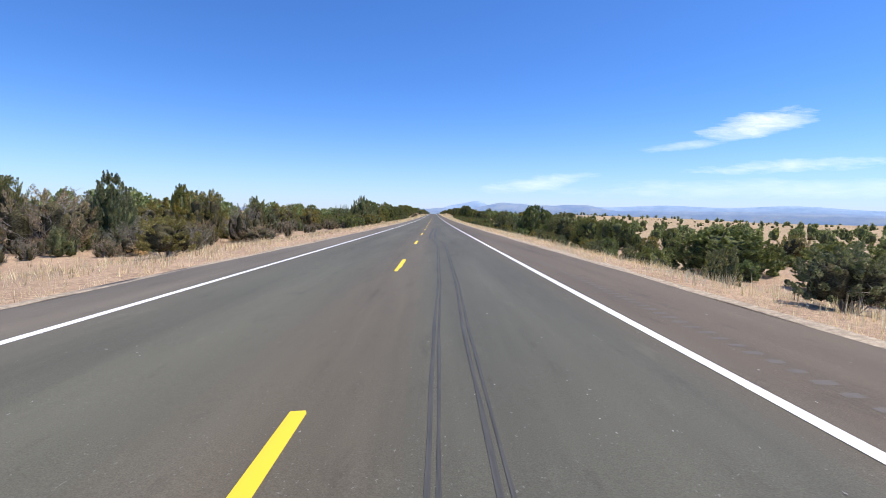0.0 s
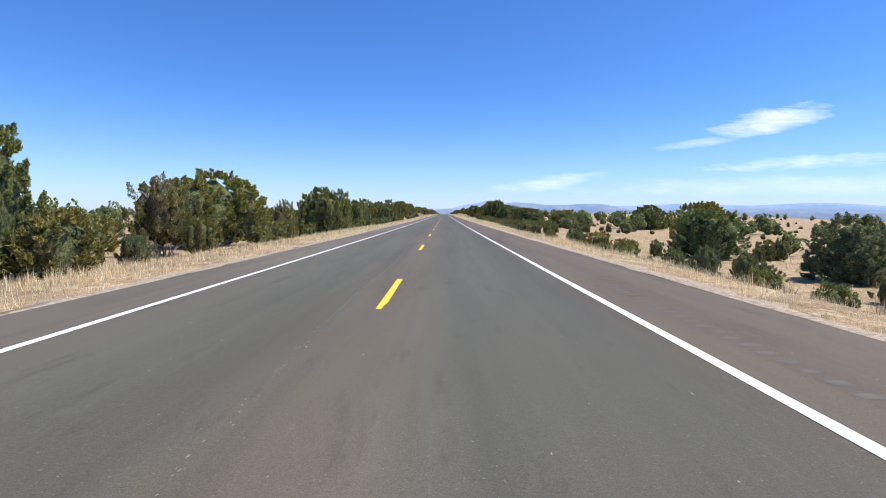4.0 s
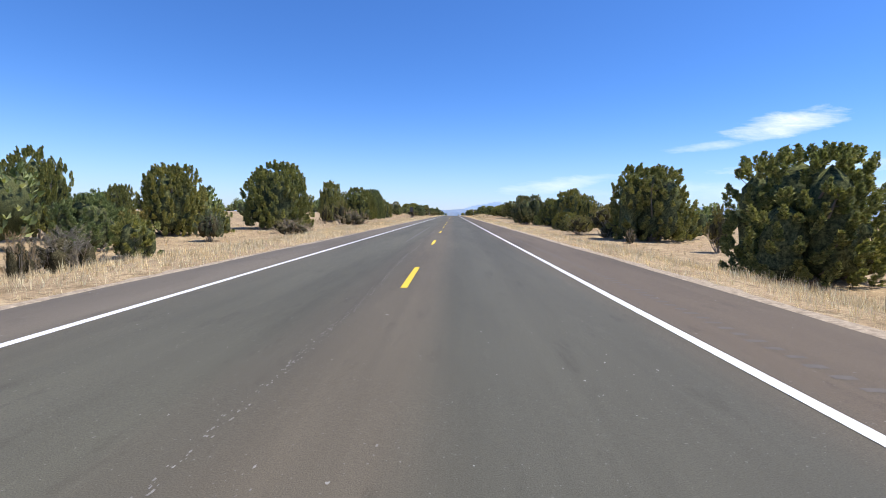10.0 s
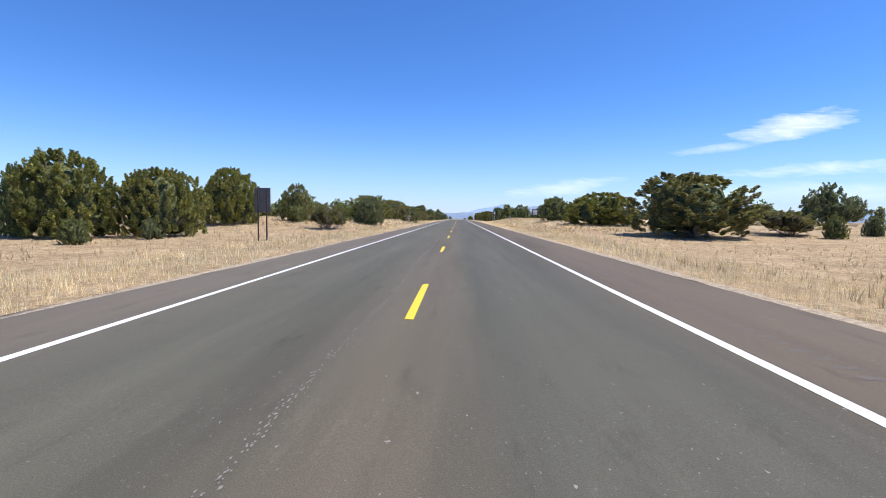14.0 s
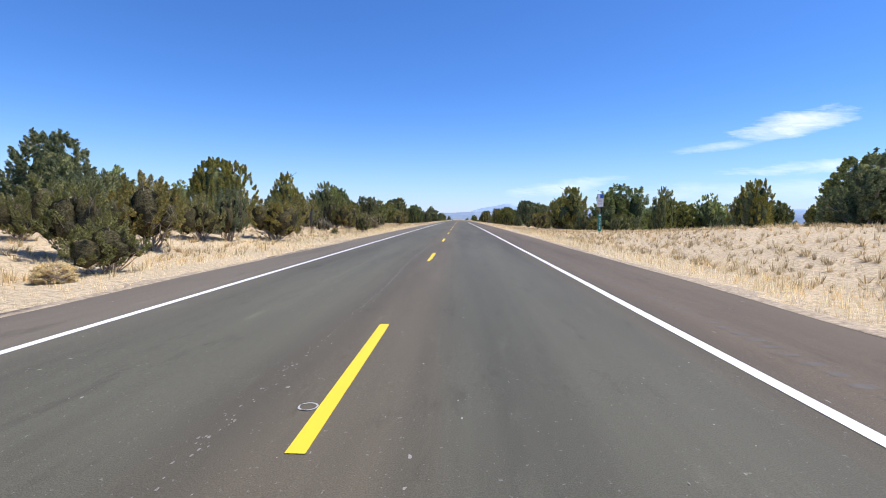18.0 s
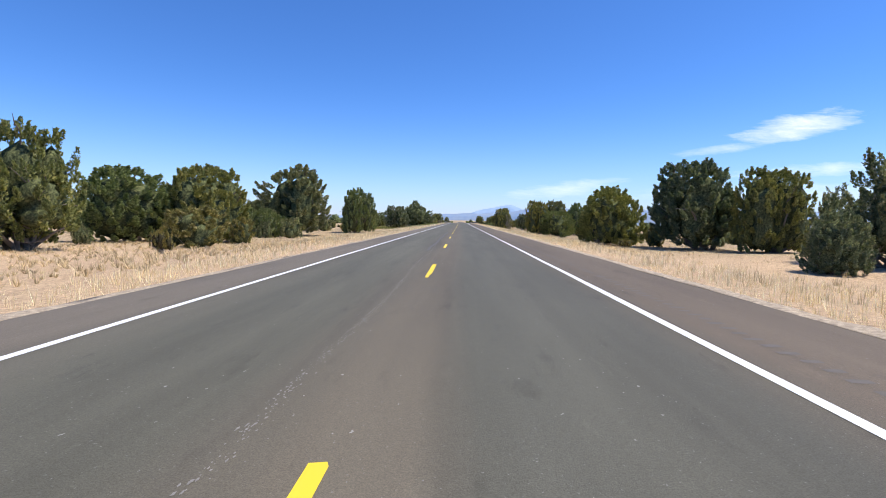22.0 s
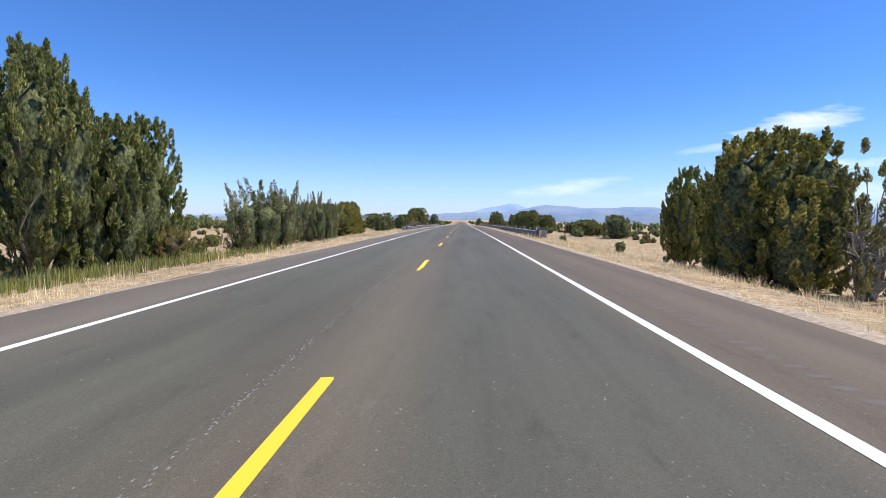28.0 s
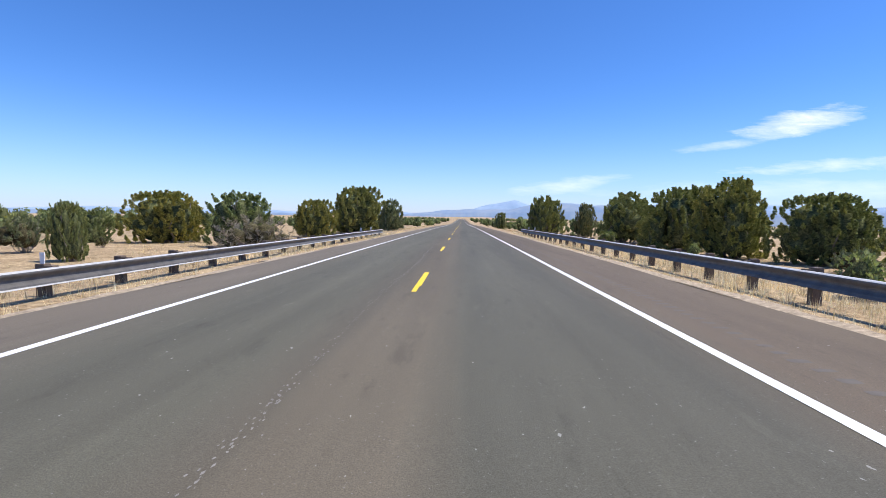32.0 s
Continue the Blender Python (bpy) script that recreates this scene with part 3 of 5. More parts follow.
def sprays(rng, places, ways, lengths, blades=4, width=.34, splay=.6):
    """Leaf sprays: each is a fan of ragged leaflets that share one base."""
    n = len(places)
    ways = ways / np.linalg.norm(ways, axis=1, keepdims=True)
    helper = np.where(np.abs(ways[:, 2:3]) < .9, np.array([[0, 0, 1.0]]), np.array([[1.0, 0, 0]]))
    e = np.cross(ways, helper)
    e /= np.linalg.norm(e, axis=1, keepdims=True)
    f = np.cross(ways, e)
    co, tris = [places], []
    count = n
    i = np.arange(n)
    start = rng.uniform(0, 6.28, n)
    for k in range(blades):
        t = start + 2 * np.pi * k / blades + rng.normal(0, .4, n)
        out = e * np.cos(t)[:, None] + f * np.sin(t)[:, None]
        side = e * -np.sin(t)[:, None] + f * np.cos(t)[:, None]
        ln = (lengths * rng.uniform(.7, 1.2, n))[:, None]
        lean = rng.uniform(.15, 1.0, n)[:, None] * splay
        tip = places + ways * ln + out * ln * lean + side * ln * width * rng.uniform(-.1, .6, n)[:, None]
        low = places + ways * ln * rng.uniform(.3, .7, n)[:, None] + out * ln * lean * .8 - side * ln * width
        co += [low, tip]
        tris.append(np.stack([i, count + i, count + n + i], -1))
        count += 2 * n
    return np.concatenate(co), np.concatenate(tris)


def lump(rng, centre, radii, rings=5, segs=8, rough=.22):
    """The dense dark inside of a crown."""
    co = [np.array(centre) + np.array((0, 0, -radii[2]))]
    for i in range(1, rings):
        t = math.pi * i / rings - math.pi / 2
        for k in range(segs):
            p = 2 * math.pi * k / segs
            s = 1 + rng.uniform(-rough, rough)
            co.append(np.array(centre) + np.array((math.cos(t) * math.cos(p) * radii[0] * s, math.cos(t) * math.sin(p) * radii[1] * s, math.sin(t) * radii[2] * s)))
    co.append(np.array(centre) + np.array((0, 0, radii[2])))
    tris = []
    for k in range(segs):
        j = (k + 1) % segs
        tris.append((0, 1 + j, 1 + k))
        for i in range(rings - 2):
            a = 1 + i * segs
            tris += [(a + k, a + j, a + segs + j), (a + k, a + segs + j, a + segs + k)]
        tris.append((len(co) - 1, 1 + (rings - 2) * segs + k, 1 + (rings - 2) * segs + j))
    return np.array(co), np.array(tris)


def join(pieces):
    co, tris, at = [], [], 0
    for c, t in pieces:
        co.append(np.asarray(c, float).reshape(-1, 3))
        tris.append(np.asarray(t, int) + at)
        at += len(co[-1])
    return np.concatenate(co), np.concatenate(tris)


def crown_radius(t, foot):
    """Share of the widest girth at height t (0 to 1) of a mass of foliage: full near the ground, domed above."""
    t = np.asarray(t, float)
    dome = np.sqrt(np.clip(1 - (np.clip(t - .34, 0, 1) / .66) ** 2.2, 0, 1))
    return np.where(t < .34, foot + (1 - foot) * np.sqrt(np.clip(t / .34, 0, 1)), dome)


def mass_core(rng, mass, share, rings=7, segs=9):
    """The dense twiggy heart of one mass of foliage."""
    x, y, z0, r, h, foot = mass
    co = [np.array((x, y, z0 + h * .03))]
    for i in range(1, rings):
        t = .04 + .80 * i / rings
        for k in range(segs):
            q = 2 * math.pi * k / segs + i * .3
            d = r * share * float(crown_radius(t, foot)) * rng.uniform(.72, 1.12)
            co.append(np.array((x + math.cos(q) * d, y + math.sin(q) * d, z0 + h * (t + rng.uniform(-.03, .03)))))
    co.append(np.array((x, y, z0 + h * .86)))
    tris = []
    for k in range(segs):
        j = (k + 1) % segs
        tris.append((0, 1 + j, 1 + k))
        for i in range(rings - 2):
            a = 1 + i * segs
            tris += [(a + k, a + j, a + segs + j), (a + k, a + segs + j, a + segs + k)]
        tris.append((len(co) - 1, 1 + (rings - 2) * segs + k, 1 + (rings - 2) * segs + j))
    return np.array(co), np.array(tris)


def plumes(nr, masses, n, long, girth, up, ragged):
    """Upright tufts of foliage over the skin of the masses: base, axis, length and girth of each."""
    area = np.array([m[3] * m[4] for m in masses])
    base, axis = [], []
    for (x, y, z0, r, h, foot), share in zip(masses, area / area.sum()):
        m = max(6, int(n * share))
        k = np.arange(m)
        t = np.clip((k + .5) / m + nr.normal(0, .03, m), .02, .97)
        t = 1 - (1 - t) ** 1.15
        q = k * 2.39996 + nr.normal(0, .25, m)
        lobes = 1 + .13 * np.sin(2 * q + nr.uniform(0, 6)) + .10 * np.sin(3 * q + 5 * t + nr.uniform(0, 6))
        d = r * crown_radius(t, foot) * lobes * nr.uniform(1 - ragged, 1.0, m)
        base.append(np.stack([x + np.cos(q) * d, y + np.sin(q) * d, z0 + h * t * .90], -1))
        lean = (1 - t * .55) * .75
        axis.append(np.stack([np.cos(q) * lean, np.sin(q) * lean, np.full(m, up)], -1) + nr.normal(0, .16, (m, 3)))
    base, axis = np.concatenate(base), np.concatenate(axis)
    keep = np.ones(len(base), bool)
    for x, y, z0, r, h, foot in masses:
        t = (base[:, 2] - z0) / h
        inside_ = np.hypot(base[:, 0] - x, base[:, 1] - y) < r * crown_radius(t, foot) * .62
        keep &= ~(inside_ & (t > .02) & (t < .82))
    base, axis = base[keep], axis[keep]
    axis /= np.linalg.norm(axis, axis=1, keepdims=True)
    m = len(base)
    return base, axis, long * nr.uniform(.6, 1.35, m), girth * nr.uniform(.7, 1.3, m)


def plant(name, seed, label, category, leaf, bark, masses, n, count, size, long=.17, girth=.055, up=1.0, ragged=.22, core=.72, width=.30, stems=5, stem_r=.026, twigs=0, twig_long=.2, splay=.42, heart=None):
    """One plant of height 1 and width about 1: crooked stems under a crown of pointed tufts, each of many small leaf sprays."""
    rng, nr = random.Random(seed), np.random.default_rng(seed)
    top = tagged(new(name), label, category)
    base, axis, ln, gi = plumes(nr, masses, n, long, girth, up, ragged)
    m = max(4, count // len(base))
    i = np.repeat(np.arange(len(base)), m)
    t = nr.uniform(0, 1, len(i)) ** .85
    ring = nr.normal(size=(len(i), 3))
    ring -= axis[i] * (ring * axis[i]).sum(1, keepdims=True)
    ring /= np.linalg.norm(ring, axis=1, keepdims=True)
    fat = gi[i] * (1 - t) ** .65 * np.minimum(1, t * 3 + .45) * np.sqrt(nr.uniform(.1, 1, len(i)))
    places = base[i] + axis[i] * (ln[i] * (t - .12))[:, None] + ring * fat[:, None]
    ways = axis[i] + ring * .42 + nr.normal(0, .22, (len(i), 3))
    ok = places[:, 2] > -.005
    places, ways, t = places[ok], ways[ok], t[ok]
    lengths = size * nr.uniform(.55, 1.15, len(places)) * (1.1 - .35 * t)
    c, tr = sprays(nr, places, ways, lengths, 3, width, splay)
    grow = np.array((1 / (2 * np.percentile(np.abs(c[:, :2]), 98.0)),) * 2 + (1 / np.percentile(c[:, 2], 99.2),))
    co, tris = [], []
    order = rng.sample(range(len(base)), min(stems, len(base)))
    for k in order:
        foot = Vector((rng.uniform(-.06, .06), rng.uniform(-.06, .06), -.03))
        end = Vector(base[k]) + Vector(axis[k]) * float(ln[k]) * .5
        limb(co, tris, rng, foot, end, stem_r * rng.uniform(.6, 1.1), stem_r * .2, 4, .04)
        for _ in range(twigs):
            p = foot.lerp(end, rng.uniform(.2, .98))
            d = Vector((rng.uniform(-1, 1), rng.uniform(-1, 1), rng.uniform(0, 1.3))).normalized() * twig_long * rng.uniform(.5, 1.2)
            limb(co, tris, rng, p, p + d, stem_r * .30, stem_r * .06, 2, .02)
    part("trunk", fast_mesh("trunk", np.array([tuple(v) for v in co]) * grow, tris, bark), top)
    if count:
        crown = part("crown", fast_mesh("crown", c * grow, tr, leaf), top)
        # the core's dark colour stands in for shade between the tufts
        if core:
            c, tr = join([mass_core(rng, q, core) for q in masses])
            part("inner_crown", fast_mesh("inner_crown", c * grow, tr, heart or JUNIPER_CORE_SHADE), crown, "dense twigs inside the crown with shade put into their colour")
    return top


def masses_of(seed, n, wide=.36, side=.55, low=.0, drop=(.55, .95), foot=.78, out=(.35, .75), head=.92):
    """A main mass of foliage and n smaller ones leaning on it: x, y, foot height, girth, height and how full it is at the ground."""
    rng = random.Random(seed)
    made = [(0, 0, low, wide * .80, head - low, foot)]
    a = rng.uniform(0, 6.28)
    for k in range(n):
        q = a + k * 2.39996 + rng.uniform(-.4, .4)
        d, h = wide * rng.uniform(*out), rng.uniform(*drop)
        z0 = low + max(0.0, rng.uniform(-.12, .16) * (low > 0))
        made.append((math.cos(q) * d, math.sin(q) * d, z0, wide * side * rng.uniform(.75, 1.2), h - z0, foot))
    return made


def branching(seed, n, low=.22, spread_=.30, size=.15):
    """Separate tufts of foliage held on open limbs."""
    rng = random.Random(seed)
    made = []
    for k in range(n):
        q, h = k * 2.39996 + rng.uniform(-.3, .3), low + (.98 - low) * (k + .6) / n
        d = spread_ * rng.uniform(.2, 1.0) * (1.15 - .75 * (h - low) / (1 - low))
        r = size * rng.uniform(.7, 1.25)
        made.append((math.cos(q) * d, math.sin(q) * d, h - r * 1.5, r, r * rng.uniform(1.7, 2.4), .5))
    return made


JUN = "dense dark green juniper on dry ground beside the road"
juniper_kinds = [plant("juniper_tree", 11 + k, JUN, "tree", (JUNIPER, OLIVE_JUNIPER, JUNIPER, PALE_JUNIPER, JUNIPER, OLIVE_JUNIPER)[k], BARK, masses_of(20 + k, 3 + k % 3, .36, .55, 0, (.5, .95), .86), 300, 14000, .029, .115, .026, (1.0, 1.4, 1.1, 1.3, .9, 1.6)[k], .26, .62, twigs=2) for k in range(6)]
tall_kinds = [plant("juniper_tree", 31 + k, "tall uneven juniper with upright branches", "tree", (JUNIPER, PALE_JUNIPER, OLIVE_JUNIPER)[k], BARK, masses_of(43 + k, 5, .30, .62, .04, (.45, 1.0), .66, (.5, .95)), 300, 15000, .027, .120, .025, 1.5, .36, .56, stems=9, stem_r=.022, twigs=4) for k in range(3)]
big_kinds = [plant("juniper_tree", 181 + k, "large dense juniper with fine upright sprays", "tree", (JUNIPER, OLIVE_JUNIPER, PALE_JUNIPER, JUNIPER)[k], BARK, masses_of(191 + k, (4, 6, 5, 7)[k], .36, .52, (0, 0, .02, .03)[k], (.5, .98), (.9, .85, .75, .7)[k]), 520, 28000, .025, .090, .022, (1.4, 1.8, 1.2, 1.5)[k], .30, .64, .30, stems=9, stem_r=.022, twigs=3, splay=.34) for k in range(4)]
dome_kinds = [plant("juniper_tree", 221 + k, "rounded juniper bush of fine upright tufts reaching the ground", "tree", (OLIVE_JUNIPER, JUNIPER)[k], BARK, masses_of(231 + k, 3, .40, .62, 0, (.7, .95), .93, (.2, .5)), 520, 28000, .025, .095, .020, 2.2, .14, .66, .32, stems=5, splay=.30) for k in range(2)]
open_kinds = [plant("juniper_tree", 51 + k, "thin juniper with bare grey branches showing through", "tree", PALE_JUNIPER, GREY_BRANCH, branching(61 + k, 16, .12, .36, .17), 190, 9500, .028, .13, .032, 1.1, .5, 0, stems=18, stem_r=.018, twigs=9, twig_long=.17) for k in range(3)]
scrub_kinds = [plant("scrub_bush", 71 + k, "olive scrub bush with many thin stems", "bush", SCRUB if k != 2 else PALE_JUNIPER, DEAD_WOOD, masses_of(81 + k, 5, .33, .6, .12, (.6, 1.0), .4, (.4, .9)), 120, 7000, .034, .17, .040, 1.3, .4, .55, .22, 18, .010, 5, heart=SCRUB_CORE_SHADE) for k in range(4)]
willow_kinds = [plant("willowy_bush", 91, "tall grey-green willowy bush with upright shoots", "bush", PALE_JUNIPER, DEAD_WOOD, masses_of(95, 6, .36, .6, 0, (.6, 1.0), .7, (.4, .8)), 150, 9500, .042, .30, .026, 2.6, .3, .6, .13, 12, .010, 3, splay=.25)]
brush_kinds = [plant("dry_brush", 101 + k, "leafless grey-brown dry brush", "bush", BRUSH, DEAD_WOOD, masses_of(111 + k, 5, .36, .6, .04, (.55, 1.0), .5, (.4, .9)), 110, 3200, .040, .24, .030, 1.2, .55, .5, .10, 26, .009, 12, .26, .5, SCRUB_CORE_SHADE) for k in range(3)]
snag_kinds = [plant("dead_tree", 121, "leafless dead shrub with bare crooked branches", "dead tree", BRUSH, GREY_BRANCH, branching(131, 9, .3, .3, .1), 40, 0, .05, .2, .04, 1, .5, 0, stems=10, stem_r=.02, twigs=12, twig_long=.25)]
low_kinds = [plant(("sage_bush", "desert_shrub", "juniper_shrub")[k], 161 + k, ("low grey-green desert shrub on dry dirt", "low olive desert shrub on dry dirt", "low dark juniper shrub on dry dirt")[k], "bush", (PALE_JUNIPER, SCRUB, JUNIPER)[k], DEAD_WOOD, masses_of(171 + k, 3, .38, .6, 0, (.6, 1.0), .7), 60, 2600, .070, .20, .07, 1.2, .3, .70, .28, 7, .012, 3) for k in range(3)]
mound_kinds = [plant("dry_grass_clump", 241, "rounded tan clump of dry grass beside the asphalt", "grass clump", STRAW, DEAD_WOOD, masses_of(243, 2, .42, .7, 0, (.7, .95), .95, (.15, .3)), 120, 5000, .09, .14, .05, 1.2, .15, .8, .10, 4, .006, heart=GRAVEL)]
plant_rng = random.Random(77)
used = set()
stood = []


def put(kinds, x, s, wide, tall):
    """Set one plant on the ground, turned at random and stretched to its width and height."""
    if tall > 5.7 and kinds is juniper_kinds:
        kinds = big_kinds
    k = plant_rng.choice(kinds)
    wide = max(wide, tall * .58)
    stood.append((x, s, wide))
    size = Vector((wide * .98, wide * .98, tall / 1.02))
    place, turn = Vector((x, s, float(ground_z(x, s)) - .04)), Euler((0, 0, plant_rng.uniform(0, 6.28)))
    m = Matrix.LocRotScale(place, turn, size)
    if k.name in used:
        return copy_thing(k, Matrix.LocRotScale(place, turn, Vector(a / b for a, b in zip(size, k.scale))))
    used.add(k.name)
    k.matrix_basis = m
    return k


def juniper(*a): put(juniper_kinds, *a)
def tall_juniper(*a): put(tall_kinds, *a)
def big_juniper(*a): put(big_kinds, *a)
def open_juniper(*a): put(open_kinds, *a)
def dome(*a): put(dome_kinds, *a)
def scrub(*a): put(scrub_kinds, *a)
def willowy(*a): put(willow_kinds, *a)
def brush(*a): put(brush_kinds, *a)
def snag(*a): put(snag_kinds, *a)
def mound(*a): put(mound_kinds, *a)


scrub(8.5, 8.5, 1.8, 1.3)
scrub(-9.1, 18.2, 2.3, 1.6)
brush(-12.5, 26.1, 2.1, 1.8)
juniper(23.7, 26.2, 4.6, 2.8)
mound(-16.6, 28.2, 1.6, 0.9)
brush(-16.5, 28.8, 3.7, 2.4)
brush(-22.1, 29.5, 4.8, 4.0)
scrub(-27.6, 33.0, 2.6, 5.2)
juniper(-21.0, 33.2, 3.1, 5.2)
snag(-24.6, 34.1, 4.7, 3.8)
brush(-22.5, 35.0, 5.7, 4.1)
dome(22.5, 35.1, 7.1, 3.3)
brush(-12.5, 38.0, 4.0, 1.4)
mound(-13.9, 41.3, 1.9, 1.0)
scrub(-18.5, 41.5, 3.4, 4.5)
brush(-15.2, 41.6, 3.4, 3.4)
scrub(-22.3, 41.8, 4.8, 3.8)
scrub(33.1, 42.7, 3.1, 2.9)
mound(-16.4, 43.2, 1.6, 1.1)
brush(-12.5, 44.5, 0.9, 1.6)
scrub(-20.8, 58.7, 3.4, 4.7)
juniper(26.9, 61.0, 1.1, 2.2)
scrub(-19.8, 61.1, 2.4, 3.3)
juniper(25.1, 63.2, 5.7, 4.1)
juniper(33.6, 65.3, 2.6, 3.0)
juniper(23.4, 69.9, 5.8, 4.3)
juniper(-37.3, 73.9, 3.6, 7.0)
brush(-21.7, 77.0, 3.4, 1.6)
scrub(-23.7, 77.8, 5.7, 4.2)
scrub(-20.9, 84.2, 4.5, 3.8)
juniper(24.6, 85.2, 8.9, 5.1)
snag(-25.0, 90.1, 2.6, 2.6)
brush(-23.8, 90.2, 2.3, 2.2)
dome(24.2, 92.9, 4.2, 3.8)
juniper(52.8, 95.4, 2.0, 2.4)
brush(-23.8, 97.2, 5.1, 2.7)
juniper(23.6, 98.5, 3.9, 2.8)
mound(-9.5, 98.6, 0.9, 0.6)
mound(-9.5, 99.7, 1.0, 0.5)
scrub(-17.8, 100.9, 5.1, 3.4)
willowy(-18.5, 104.5, 3.8, 4.8)
tall_juniper(17.1, 110.9, 5.8, 5.6)
juniper(24.9, 113.6, 7.5, 7.0)
scrub(-17.1, 115.1, 3.4, 2.9)
scrub(35.2, 116.7, 2.4, 2.1)
brush(-22.7, 118.3, 4.1, 1.8)
tall_juniper(-16.8, 119.5, 5.8, 7.1)
scrub(-28.8, 122.2, 2.9, 3.9)
scrub(20.4, 129.0, 3.8, 3.8)
juniper(-17.0, 132.4, 5.4, 6.6)
juniper(25.4, 132.5, 3.3, 4.0)
juniper(-35.2, 140.3, 3.8, 5.3)
scrub(-39.3, 141.1, 5.8, 5.7)
scrub(-16.1, 143.7, 4.0, 4.9)
juniper(26.6, 144.8, 6.2, 4.3)
juniper(-17.0, 152.4, 7.7, 6.0)
juniper(26.1, 160.5, 7.0, 4.7)
dome(34.8, 177.0, 6.4, 5.8)
juniper(-16.1, 181.7, 6.7, 7.1)
juniper(24.5, 198.3, 1.0, 2.1)
juniper(-28.1, 205.1, 4.3, 4.6)
open_juniper(-21.1, 208.8, 4.8, 8.5)
juniper(26.1, 210.2, 0.9, 1.3)
tall_juniper(-21.1, 217.3, 5.3, 9.1)
scrub(-38.0, 222.6, 5.4, 5.6)
juniper(33.1, 222.7, 2.1, 2.0)
scrub(-34.6, 222.7, 6.0, 7.1)
juniper(38.1, 223.1, 1.5, 2.1)
juniper(45.5, 227.7, 1.4, 1.7)
juniper(-22.6, 227.8, 4.9, 6.4)
juniper(-23.8, 244.2, 8.3, 7.6)
dome(58.5, 250.3, 10.0, 6.9)
juniper(38.5, 251.4, 5.9, 4.3)
juniper(-21.0, 252.2, 2.6, 4.8)
juniper(36.3, 257.9, 10.1, 5.4)
juniper(26.8, 259.2, 10.3, 6.0)
juniper(-27.3, 265.3, 1.8, 1.5)
brush(27.2, 267.1, 3.6, 1.9)
big_juniper(-24.9, 269.7, 8.9, 8.3)
juniper(-20.6, 274.9, 7.2, 7.5)
scrub(-37.7, 277.2, 6.5, 4.5)
big_juniper(-20.7, 278.9, 4.1, 6.9)
juniper(31.1, 281.6, 6.2, 5.4)
juniper(23.9, 283.3, 2.5, 3.5)
juniper(23.8, 289.3, 7.7, 6.7)
tall_juniper(-19.3, 292.4, 6.5, 8.3)
juniper(-17.1, 297.9, 4.9, 7.3)
brush(-12.5, 298.3, 1.0, 1.8)
juniper(21.5, 298.9, 7.9, 8.6)
brush(-12.5, 299.8, 2.3, 1.8)
big_juniper(18.5, 308.6, 7.7, 6.9)
scrub(21.6, 309.4, 4.1, 1.9)
juniper(-20.6, 311.8, 3.5, 3.5)
juniper(-29.8, 318.4, 4.5, 6.9)
scrub(-17.9, 320.4, 2.6, 2.5)
scrub(22.9, 324.0, 2.3, 4.1)
brush(-12.5, 324.1, 3.8, 1.5)
dome(-24.2, 326.2, 6.3, 6.4)
scrub(-15.9, 330.5, 1.6, 1.5)
dome(-33.2, 332.3, 3.5, 4.8)
brush(18.9, 333.0, 1.2, 1.6)
juniper(23.4, 338.8, 9.2, 8.7)
dome(-19.3, 339.0, 7.4, 7.7)
brush(19.4, 341.7, 2.4, 2.3)
scrub(17.9, 348.8, 3.9, 2.7)
brush(-12.5, 349.1, 4.9, 2.3)
scrub(23.0, 350.4, 6.7, 4.6)
scrub(-16.9, 360.2, 3.2, 3.9)
scrub(-20.0, 361.9, 1.3, 3.4)
scrub(-14.8, 362.1, 1.9, 1.8)
juniper(-49.1, 365.8, 4.5, 6.4)
dome(20.4, 368.5, 4.6, 3.2)
tall_juniper(25.0, 369.3, 3.4, 6.1)
tall_juniper(-21.4, 370.3, 4.0, 7.5)
tall_juniper(-23.3, 379.4, 6.1, 7.6)
big_juniper(24.7, 381.4, 7.6, 7.6)
juniper(21.6, 387.0, 5.5, 5.9)
juniper(19.5, 390.5, 1.6, 2.3)
juniper(21.5, 395.5, 2.2, 2.8)
big_juniper(17.7, 396.6, 7.2, 6.9)
dome(-21.6, 397.3, 8.6, 7.7)
dome(-20.1, 407.0, 6.7, 7.7)
juniper(18.6, 408.6, 3.5, 7.1)
juniper(-46.7, 418.2, 3.6, 2.4)
juniper(41.6, 419.6, 3.6, 3.8)
juniper(-19.4, 420.2, 1.6, 1.4)
dome(-24.4, 425.7, 5.7, 5.6)
juniper(46.8, 426.6, 3.4, 4.0)
juniper(-28.4, 426.8, 2.2, 4.8)
dome(-20.0, 428.2, 5.8, 4.7)
juniper(34.9, 440.7, 2.0, 2.2)
big_juniper(22.7, 441.0, 10.3, 6.0)
juniper(40.6, 443.4, 2.1, 2.1)
scrub(-12.5, 444.0, 4.6, 2.7)
scrub(33.1, 444.4, 6.1, 2.6)
dome(-24.0, 447.6, 6.1, 6.1)
juniper(-19.5, 455.4, 4.9, 4.6)
juniper(-11.1, 458.7, 4.8, 3.7)
dome(19.2, 459.2, 9.5, 4.2)
tall_juniper(54.7, 468.0, 7.4, 6.0)
juniper(-13.6, 468.5, 7.7, 3.9)
juniper(15.3, 471.1, 5.2, 3.6)
scrub(-7.8, 490.5, 0.9, 0.5)
snag(-9.5, 494.7, 1.3, 2.2)
juniper(-14.1, 496.1, 2.0, 3.3)
scrub(-10.9, 499.6, 2.2, 1.7)
scrub(-13.2, 500.7, 1.4, 2.0)
scrub(-9.9, 501.9, 2.3, 1.7)
